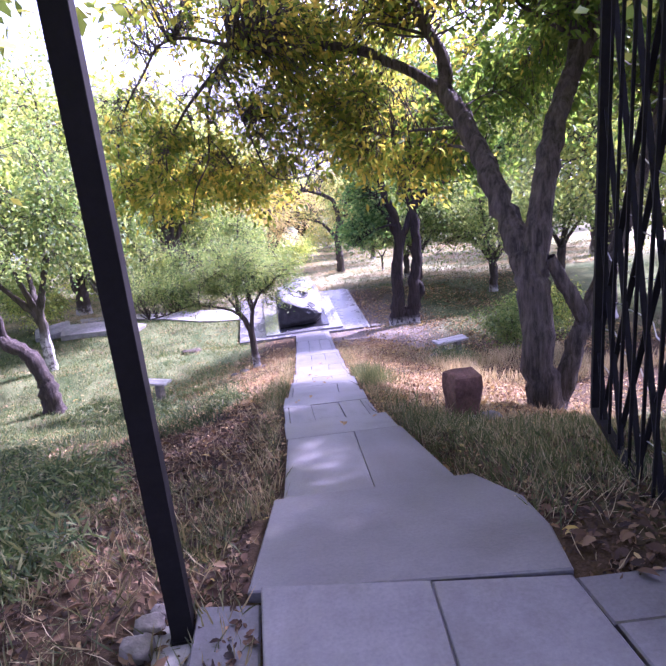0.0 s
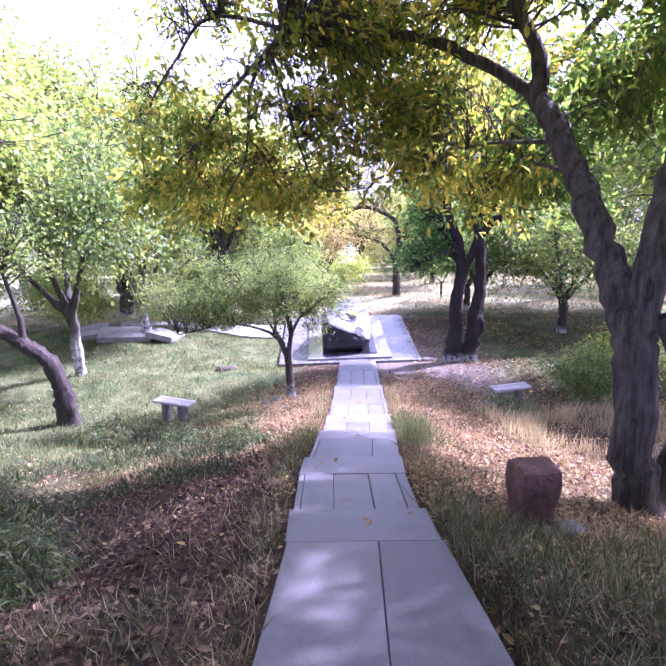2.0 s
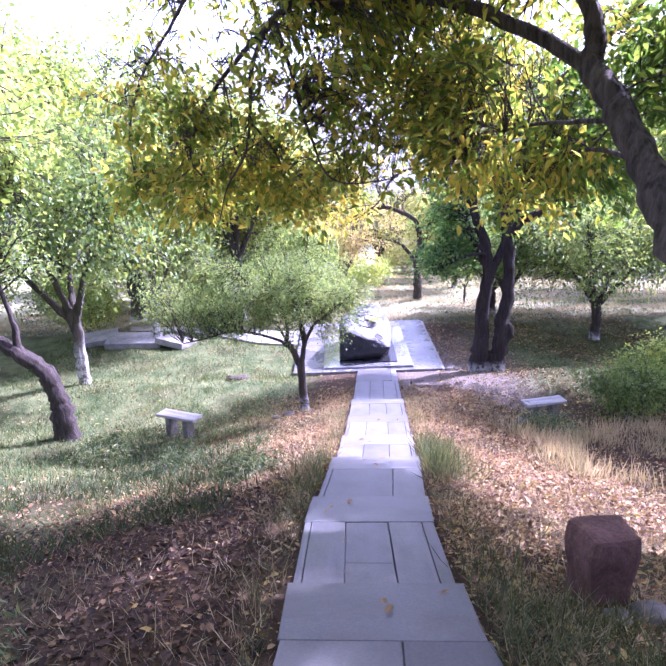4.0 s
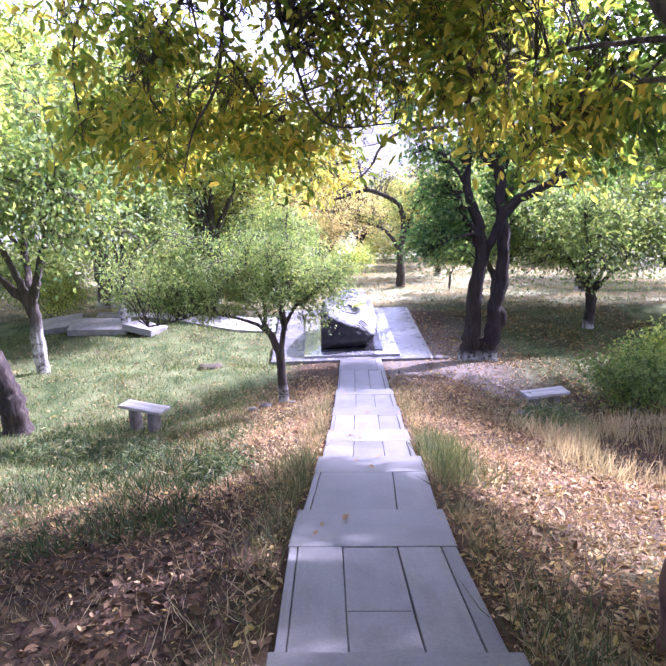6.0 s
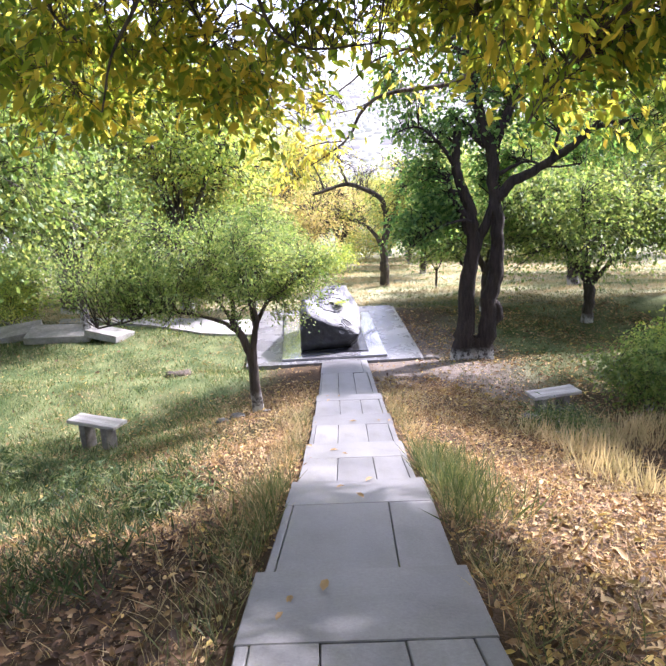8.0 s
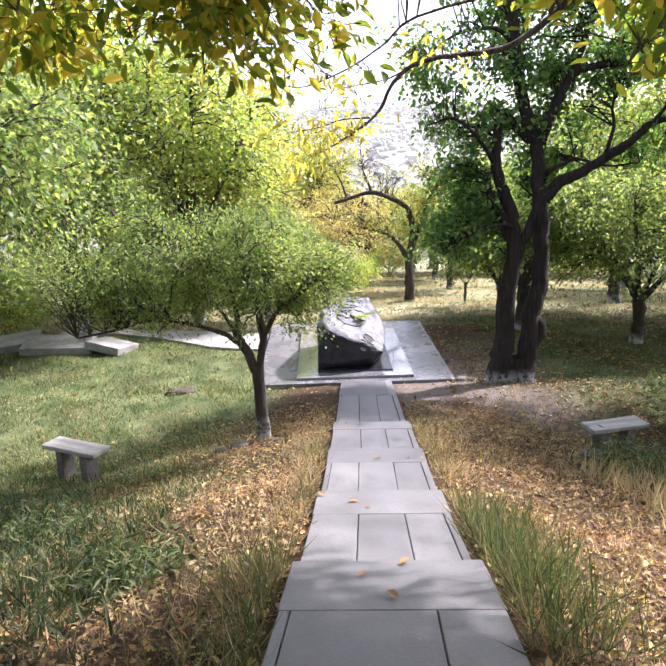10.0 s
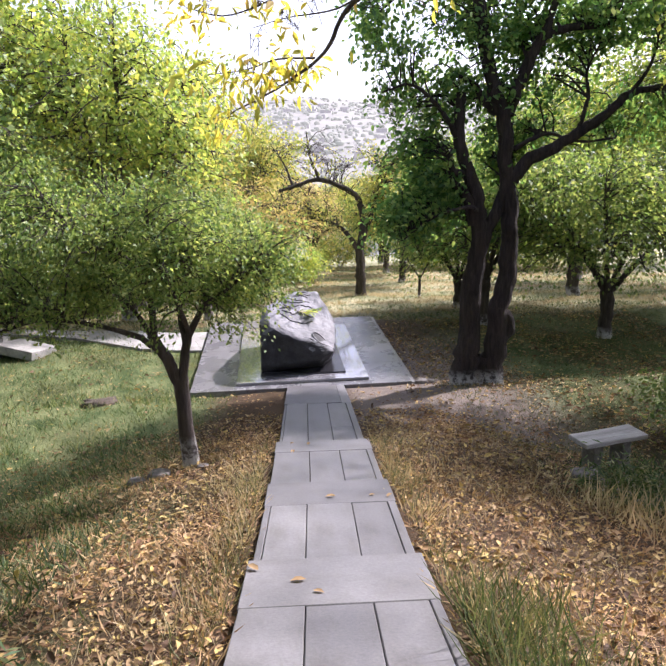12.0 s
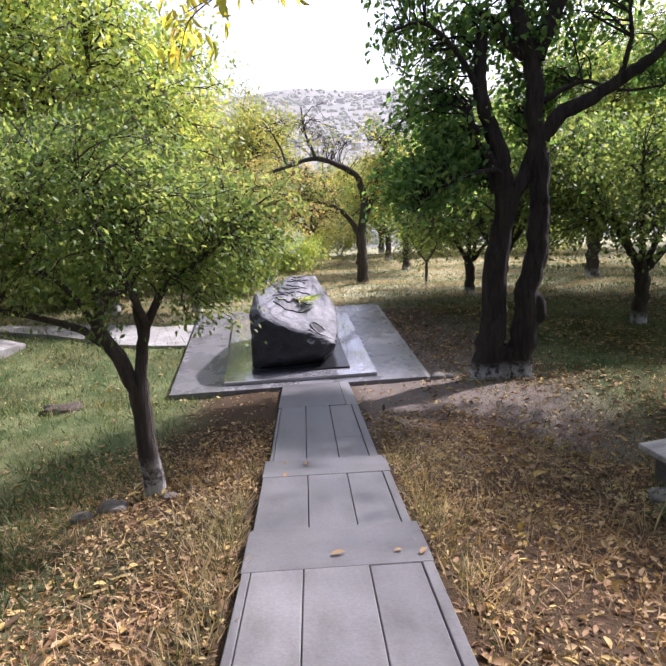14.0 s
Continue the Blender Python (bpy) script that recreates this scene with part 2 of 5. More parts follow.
WOODS = far_material("haze_glow_woods", [(0.35, (0.12, 0.126, 0.104)), (0.65, (0.16, 0.158, 0.134))], 0.03, 1.1)
TOWN = far_material("haze_glow_houses", [(0.3, (0.20, 0.19, 0.18)), (0.7, (0.28, 0.265, 0.25))], 0.2, 0.5)


# ---- mesh helpers ----
def mesh_object(name, bm, mat, parent=None, label="", smooth_faces=False):
    me = bpy.data.meshes.new(name)
    bm.to_mesh(me)
    bm.free()
    me.materials.append(mat)
    if smooth_faces:
        me.polygons.foreach_set("use_smooth", [True] * len(me.polygons))
    ob = new(name, me)
    if parent:
        ob.parent = parent
    if label:
        ob["label"] = label
    return ob


def part(name, bm, mat, parent, label="", smooth_faces=False):
    return mesh_object(name, bm, mat, parent, label, smooth_faces)


def array_mesh(name, verts, quads, mat, smooth_faces=False):
    me = bpy.data.meshes.new(name)
    verts, quads = np.asarray(verts, np.float32), np.asarray(quads, np.int32)
    k = quads.shape[1]
    me.vertices.add(len(verts))
    me.vertices.foreach_set("co", verts.ravel())
    me.loops.add(quads.size)
    me.loops.foreach_set("vertex_index", quads.ravel())
    me.polygons.add(len(quads))
    me.polygons.foreach_set("loop_start", np.arange(0, quads.size, k, dtype=np.int32))
    if smooth_faces:
        me.polygons.foreach_set("use_smooth", np.ones(len(quads), bool))
    me.update(calc_edges=True)
    me.validate()
    me.materials.append(mat)
    return me


def empty(name, x, y, z, rz=0.0):
    ob = new(name)
    ob.matrix_world = pose(x, y, z, 0, 0, rz)
    ob.empty_display_size = 0.2
    return ob


def box(bm, x0, x1, y0, y1, z0, z1, bevel=0.0):
    m = Matrix.Translation(((x0 + x1) / 2, (y0 + y1) / 2, (z0 + z1) / 2)) @ Matrix.Diagonal((x1 - x0, y1 - y0, z1 - z0, 1))
    r = bmesh.ops.create_cube(bm, size=1, matrix=m)
    if bevel:
        edges = list({e for v in r["verts"] for e in v.link_edges})
        bmesh.ops.bevel(bm, geom=edges, offset=bevel, segments=2, affect="EDGES", profile=0.6)


def bar(bm, a, b, w, d):
    """A flat bar of width w and depth d from a to b."""
    a, b = Vector(a), Vector(b)
    q = (b - a).to_track_quat("Z", "Y").to_matrix().to_4x4()
    m = Matrix.Translation((a + b) / 2) @ q @ Matrix.Diagonal((w, d, (b - a).length, 1))
    bmesh.ops.create_cube(bm, size=1, matrix=m)


def rough_stone(size, seed, lumps=2.2, amount=0.18, cuts=3):
    bm = bmesh.new()
    bmesh.ops.create_icosphere(bm, subdivisions=cuts, radius=1)
    off = Vector((seed * 3.7, seed * 1.3, seed * 0.7))
    for v in bm.verts:
        p = v.co.normalized()
        k = 1 + amount * noise.noise(p * lumps + off) + amount * 0.4 * noise.noise(p * lumps * 3 + off)
        q = Vector([math.copysign(abs(c) ** 0.75, c) for c in p])
        v.co = Vector((q.x * size[0], q.y * size[1], q.z * size[2])) * k
    return bm


# ---- the lie of the land ----
SLOPE_Y = [-60, 0, 2.6, 3.53, 5.58, 7.5, 9.42, 11.28, 13.0, 14.76, 17.9, 19.75, 25, 32, 45, 80, 200, 400]
SLOPE_Z = [2.0, 0.05, 0.0, -0.24, -0.88, -1.42, -1.97, -2.57, -3.0, -3.38, -4.07, -4.5, -4.62, -5.4, -6.6, -12, -40, -60]


def slope(y):
    return np.interp(y, SLOPE_Y, SLOPE_Z)


NOSES = [(3.0, 0.53), (5.58, 0.64), (7.5, 0.66), (9.42, 0.62), (11.28, 0.58), (13.03, 0.55), (14.76, 0.44), (17.9, 1.85)]   # where each nosing slab begins, and its depth


def tread_heights():
    rows = []
    for (j, d), nxt in zip(NOSES, NOSES[1:] + [None]):
        z = float(slope(j))
        if nxt is None:
            rows.append((j, d, z, 0.2, None))
            continue
        if j == 3.0:
            rows.append((j, d, z, 0.235, nxt[0]))
            continue
        s = 0.8 * (z - float(slope(nxt[0]))) / (nxt[0] - j)
        rows.append((j, d, z, s, nxt[0]))
    return rows


def stepped(y):
    """Height of the path's surface, step by step."""
    ys, zs = [-60.0, 2.6, 3.5], [2.0, 0.0, -0.22]
    for j, d, z, s, nxt in tread_heights():
        if j > 3.0:
            ys += [j + d - 0.02]
            zs += [z - s * d]
        if nxt:
            ys += [j + d + 0.08]
            zs += [float(slope(nxt)) + s * (nxt - j - d)]
    ys += [25.0, 400.0]
    zs += [float(slope(25.0)), -60.0]
    return np.interp(y, ys, zs)


def centre(y):
    """The middle of the path."""
    bend = np.interp(y, [3.5, 4.5, 5.6, 6.5, 7.5, 8.2, 9.42, 11.28, 13.0], [0, 0.03, 0, -0.05, -0.085, -0.08, -0.045, -0.02, 0])
    return -0.45 + 0.05 * (np.clip(y, -2, 24) - 3.5) + bend


def ease(a, b, t):
    t = np.clip((t - a) / (b - a), 0, 1)
    return t * t * (3 - 2 * t)


def lie(x, y):
    """Height of the ground beside the path: it falls off to both sides of the ramp."""
    x, y = np.asarray(x, float), np.asarray(y, float)
    v = np.abs(x - centre(y))
    fall = 0.2 * np.clip(v - 0.55, 0, 3.0) * ease(3.0, 6.5, y) * (1 - ease(16.2, 19.2, y))
    wob = 0.03 * np.sin(1.9 * x + 0.7 * y) * np.sin(1.3 * y - 0.5 * x) + 0.015 * np.sin(4.3 * x + 1) * np.sin(3.7 * y)
    near = (1 - ease(0.5, 1.0, v)) * (y < 19.6)
    w = x - centre(y)
    trench = 0.16 * ease(0.4, 0.52, w) * (1 - ease(0.66, 0.9, w)) * ease(3.2, 3.5, y) * (1 - ease(4.6, 5.4, y))
    dip = trench + 0.15 * ease(0.62, 0.9, centre(y) - x) * (1 - ease(3.4, 6.0, y))
    return near * (stepped(y) - 0.065 - 0.02 * (y < 3.6)) + (1 - near) * (slope(y) - 0.03) - fall - dip + wob * ease(0.6, 1.6, v)


def height(x, y):
    return float(lie(x, y))


def make_ground():
    v = np.concatenate([[-3000, -900, -300, -120, -60], np.arange(-30, -8, 1.0), np.arange(-8, -1.2, 0.2), np.arange(-1.2, 1.2, 0.06),
                        np.arange(1.2, 8, 0.2), np.arange(8, 31, 1.0), [60, 120, 300, 900, 3000]])
    y = np.concatenate([[-900, -300, -80, -30, -12], np.arange(-6, 0, 0.5), np.arange(0, 26, 0.13), np.arange(26, 50, 0.8), [55, 62, 70, 80, 95, 120, 160, 200, 300, 400, 900, 3000]])
    vv, yy = np.meshgrid(v, y)
    xx = vv + centre(yy)
    zz = lie(xx, yy)
    under = (1 - ease(0.38, 0.47, np.abs(vv))) * (yy < 19.8) * (yy > -3)
    landing = ((xx > -1.0) & (xx < 1.35) & (yy < 2.2) & (yy > -3)) | ((xx > -1.0) & (xx < 0.16) & (yy < 3.4) & (yy > 2.2))
    pad = (xx > -1.86) & (xx < 2.1) & (yy > 19.8) & (yy < 24.8)
    zz = zz - 0.3 * np.maximum(under, np.maximum(landing, pad) * 1.0)
    ny, nx = vv.shape
    idx = np.arange(ny * nx).reshape(ny, nx)
    quads = np.stack([idx[:-1, :-1], idx[:-1, 1:], idx[1:, 1:], idx[1:, :-1]], -1).reshape(-1, 4)
    me = array_mesh("ground", np.stack([xx, yy, zz], -1).reshape(-1, 3), quads, GROUND, True)
    # red: how grassy, green: how bare
    grassy = np.clip(ease(-1.0, -2.6, vv) * ease(10.5, 14, yy) + ease(2.5, 4.5, vv) * ease(14, 20, yy) + ease(24, 27, yy) + 0.5 * ease(0.9, 2.0, vv) * (1 - ease(5, 9, yy))
                     + 0.35 * ease(-2.0, -4.0, vv), 0, 1)
    grassy = np.clip(grassy + 0.35 * np.sin(2.1 * xx + yy) * np.sin(1.7 * yy - xx) * (grassy > 0.02), 0, 1)
    bare = np.clip((ease(14.5, 17.5, yy) * (1 - ease(20, 25, yy)) * ease(4.5, 2.8, vv) * ease(0.3, 0.8, vv) + ease(24.5, 25.5, yy) * (1 - ease(26, 29, yy)) * 0.5), 0, 1) * 0.85
    col = me.color_attributes.new("cover", "FLOAT_COLOR", "POINT")
    hay = ease(24.8, 27.5, yy) * np.clip(0.75 + 0.4 * np.sin(1.1 * yy + 0.4 * xx), 0, 1)
    rgba = np.stack([grassy, bare, hay, 0 * bare + 1], -1).astype(np.float32)
    col.data.foreach_set("color", rgba.ravel())
    tagged(new("ground", me), "sloping orchard ground of dry grass, soil and fallen leaves", "ground", kind="structure")


make_ground()

# ---- the far hillside and its town ----
def make_distance():
    x = np.linspace(-2600, 2600, 160)
    d = np.linspace(0, 1, 34)
    xx, dd = np.meshgrid(x, d)
    ridge = 92 + 22 * np.sin(xx / 430 + 1.9) + 9 * np.sin(xx / 137) + 4 * np.sin(xx / 41)
    zz = -62 + (ridge + 62) * dd ** 0.9 + 3 * np.sin(xx / 60) * np.sin(dd * 22)
    yy = 380 + 1150 * dd
    idx = np.arange(xx.size).reshape(xx.shape)
    quads = np.stack([idx[:-1, :-1], idx[:-1, 1:], idx[1:, 1:], idx[1:, :-1]], -1).reshape(-1, 4)
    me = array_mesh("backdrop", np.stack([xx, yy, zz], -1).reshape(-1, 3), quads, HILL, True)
    tagged(new("backdrop", me), "far hillside across the valley, pale haze added as glow", "hill", kind="structure")
    rng = np.random.default_rng(5)
    bm = bmesh.new()
    for _ in range(260):
        px, t = rng.uniform(-700, 900), rng.uniform(0.2, 0.85)
        r = 92 + 22 * math.sin(px / 430 + 1.9) + 9 * math.sin(px / 137) + 4 * math.sin(px / 41)
        z = -62 + (r + 62) * t ** 0.9 + 3 * math.sin(px / 60) * math.sin(t * 22)
        w, dp, h = rng.uniform(7, 15), rng.uniform(5, 9), rng.uniform(4, 8)
        m = Matrix.Translation((px, 380 + 1150 * t, z + h / 2 - 1.5)) @ Matrix.Rotation(rng.uniform(-0.5, 0.5), 4, "Z") @ Matrix.Diagonal((w, dp, h, 1))
        bmesh.ops.create_cube(bm, size=1, matrix=m)
    ball = bmesh.new()
    bmesh.ops.create_icosphere(ball, subdivisions=1, radius=1)
    bv = np.array([v.co[:] for v in ball.verts])
    bf = np.array([[v.index for v in f.verts] for f in ball.faces])
    ball.free()
    wv, wf = [], []
    for i in range(5200):
        px, t = rng.uniform(-600, 800), rng.uniform(0.0, 0.95) ** 1.3
        r = 92 + 22 * math.sin(px / 430 + 1.9) + 9 * math.sin(px / 137) + 4 * math.sin(px / 41)
        z = -62 + (r + 62) * t ** 0.9 + 3 * math.sin(px / 60) * math.sin(t * 22)
        w, h = rng.uniform(2, 6.5) * rng.uniform(0.6, 1.2), rng.uniform(1.5, 4.2)
        lump = 1 + rng.uniform(-0.28, 0.28, (len(bv), 1))
        wv.append(bv * lump * np.array([w, w * 0.6, h]) + np.array([px, 380 + 1150 * t, z + 0.4 * h]))
        wf.append(bf + i * len(bv))
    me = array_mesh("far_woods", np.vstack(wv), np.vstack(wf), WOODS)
    tagged(new("far_woods", me), "green trees scattered over the far hillside, haze added as glow", "trees", kind="stuff")
    tagged(mesh_object("far_town", bm, TOWN), "tiny houses scattered over the far hillside, pale haze added as glow", "town", kind="stuff")


make_distance()


# ---- trees ----
def resample(pts, n):
    """A smooth line of n points through pts."""
    p = np.asarray(pts, float)
    q = np.vstack([2 * p[0] - p[1], p, 2 * p[-1] - p[-2]])
    out = []
    for t in np.linspace(0, len(p) - 1 - 1e-6, n):
        i, f = int(t), t - int(t)
        a, b, c, d = q[i], q[i + 1], q[i + 2], q[i + 3]
        out.append(0.5 * (2 * b + (c - a) * f + (2 * a - 5 * b + 4 * c - d) * f * f + (3 * b - a - 3 * c + d) * f ** 3))
    return np.array(out)


def tubes(lines, mat, name):
    """One mesh of tapered tubes; lines: (points, radii, sides)."""
    verts, quads, base = [], [], 0
    for pts, rad, k in lines:
        n = len(pts)
        tan = np.gradient(pts, axis=0)
        tan /= np.linalg.norm(tan, axis=1, keepdims=True) + 1e-9
        ref = np.tile([0.31, 0.9, 0.3], (n, 1))
        s = np.cross(tan, ref)
        s /= np.linalg.norm(s, axis=1, keepdims=True) + 1e-9
        u = np.cross(tan, s)
        a = np.arange(k) * 2 * np.pi / k
        wave = np.ones((n, k))
        if k > 10:
            ii = np.arange(n)[:, None]
            wave = 1 + 0.07 * np.sin(3 * a[None] + 0.06 * ii) + 0.05 * np.sin(7 * a[None] - 0.04 * ii) + 0.03 * np.sin(11 * a[None] + 0.09 * ii)
        ring = pts[:, None] + (np.asarray(rad)[:, None] * wave)[:, :, None] * (np.cos(a)[None, :, None] * s[:, None] + np.sin(a)[None, :, None] * u[:, None])
        verts.append(ring.reshape(-1, 3))
        i = base + np.arange((n - 1) * k).reshape(n - 1, k)
        j = np.roll(i, -1, 1)
        quads.append(np.stack([i, j, j + k, i + k], -1).reshape(-1, 4))
        base += n * k
    return array_mesh(name, np.vstack(verts), np.vstack(quads), mat, True)


def leaf_mesh(name, pos, way, up, size, slim, mat, fine=False):
    """Folded pointed leaves: four corners each, or six with a rounder outline."""
    way = way / (np.linalg.norm(way, axis=1, keepdims=True) + 1e-9)
    side = np.cross(way, up)
    side /= np.linalg.norm(side, axis=1, keepdims=True) + 1e-9
    nrm = np.cross(side, way)
    L = size[:, None]
    if fine:
        rib = nrm * L * 0.07
        low, high = pos + way * L * 0.3 + rib, pos + way * L * 0.66 + rib
        tip = pos + way * L - nrm * L * 0.12
        v = np.stack([pos, low + side * L * slim * 0.9, high + side * L * slim * 0.8, tip, high - side * L * slim * 0.8, low - side * L * slim * 0.9], 1)
        f = np.arange(len(pos))[:, None] * 6
        q = np.stack([f + np.array([0, 1, 2, 3]), f + np.array([0, 3, 4, 5])], 1)
        return array_mesh(name, v.reshape(-1, 3), q.reshape(-1, 4), mat)
    mid = pos + way * L * 0.45 + nrm * L * 0.08
    quad = np.stack([pos, mid + side * L * slim, pos + way * L, mid - side * L * slim], 1)
    n = len(pos)
    return array_mesh(name, quad.reshape(-1, 3), np.arange(4 * n).reshape(n, 4), mat)


def unit(rng, n):
    v = rng.normal(size=(n, 3))
    return v / np.linalg.norm(v, axis=1, keepdims=True)


def tree(name, base, limbs, blobs, leaf_mat, bark_mat, seed, twigs=160, leaves=50, leaf_size=0.07, slim=0.28, sag=0.1, spread=0.16, rough=0.12, bare=0.0, category="tree", label="", fine=False):
    """A tree: limbs are (points, first radius, last radius) relative to its foot; blobs are (centre, radii, weight, share of bare twigs, 1 golden or 2 green) of the crown,
    which twigs reach from the nearest limb. Leaves sit round the outer half of each twig."""
    rng = np.random.default_rng(seed)
    root = empty(name, *base)
    tagged(root, label, category)
    lines, spots, spot_r = [], [], []
    for pts, r0, r1 in limbs:
        n = max(8, int(4 + 7 * np.linalg.norm(np.diff(np.asarray(pts, float), axis=0), axis=1).sum()))
        p = resample(pts, n)
        t = np.linspace(0, 1, n)
        r = r0 + (r1 - r0) * t ** 0.8
        r = r * (1 + rough * np.sin(9 * t * n / 10 + seed) * rng.uniform(0.3, 1, n)) 
        p[1:-1] += rng.normal(0, 0.12, (n - 2, 3)) * r[1:-1, None]
        if pts[0][2] < -0.05:
            r = r * (1 + 0.32 * np.exp(-11 * t))
        lines.append((p, r, 24 if r0 > 0.06 else 7))
        spots.append(p[n // 3:])
        spot_r.append(r[n // 3:])
    spots, spot_r = np.vstack(spots), np.concatenate(spot_r)
    w = np.array([b[2] for b in blobs], float)
    which = rng.choice(len(blobs), twigs, p=w / w.sum())
    lp, lw, gold = [], [], []
    for k in which:
        c, rad = blobs[k][:2]
        naked = rng.uniform() < (blobs[k][3] if len(blobs[k]) > 3 else bare)
        q = np.asarray(c) + unit(rng, 1)[0] * rng.uniform(0.35, 1.0) ** 0.6 * rng.choice([0.85, 1.0, 1.0, 1.3]) * np.asarray(rad)
        dist = np.linalg.norm(spots - q, axis=1) + rng.uniform(0, 0.25, len(spots)) + 0.35 * np.clip(spots[:, 2] - q[2], 0, 9)
        i = int(np.argmin(dist))
        a = spots[i]
        span = np.linalg.norm(q - a)
        m1 = a + (q - a) * 0.35 + rng.normal(0, 0.10, 3) * span + np.array([0, 0, 0.14 * span])
        m2 = a + (q - a) * 0.7 + rng.normal(0, 0.08, 3) * span + np.array([0, 0, 0.10 * span])
        end = q - np.array([0, 0, sag * span])
        p = resample([a, m1, m2, end], 9)
        r0 = min(spot_r[i] * 0.6, (0.006 + 0.011 * span) if naked else (0.006 + 0.011 * span))
        lines.append((p, np.linspace(r0, 0.0025, 9), 4))
        for _ in range(9 if naked else 2):
            j = rng.integers(3, 8)
            tip = p[j] + (p[j] - p[j - 2]) * rng.uniform(0.5, 1.3) + rng.normal(0, 0.16, 3) * max(span, 0.4) * 0.7
            sub = resample([p[j], (p[j] + tip) / 2 + rng.normal(0, 0.05, 3), tip], 5)
            lines.append((sub, np.linspace(r0 * 0.5, 0.004 if naked else 0.003, 5), 3))
            p = np.vstack([p, sub[2:]])
        if naked:
            continue
        m = int(leaves * rng.uniform(0.6, 1.4))
        at = p[rng.integers(3, len(p), m)] + rng.normal(0, spread, (m, 3)) * np.array([1, 1, 0.8])
        lp.append(at)
        gold.append(np.full(m, blobs[k][4] if len(blobs[k]) > 4 else 0))
        lw.append(rng.normal(0, 0.6, (m, 3)) + (end - a) / (span + 1e-6) * 0.6 + np.array([0, 0, -0.45]))
    trunk = new("trunk", tubes(lines, bark_mat, name + "_trunk"))
    trunk.parent = root
    lp, lw = np.vstack(lp), np.vstack(lw)
    gold = np.concatenate(gold)
    for tone, (nm, mat, lab) in enumerate((("crown", leaf_mat, ""), ("golden_leaves", LEAF_GOLD, "sprays of golden yellow leaves"), ("green_leaves", LEAF_FRESH, "sprays of leaves that are still green"))):
        p, w = lp[gold == tone], lw[gold == tone]
        if tone == 1:
            p, w = p[::2], w[::2] - np.array([0, 0, 0.2])
        if len(p) == 0:
            continue
        me = leaf_mesh(name + "_" + nm, p, w, unit(rng, len(p)) + np.array([0, 0, 0.9]), leaf_size * rng.uniform(0.6, 1.35, len(p)), 0.85 * slim if tone == 1 else slim, mat, fine)
        crown = new(nm, me)
        crown.parent = root
        if lab:
            crown["label"] = lab
    return root


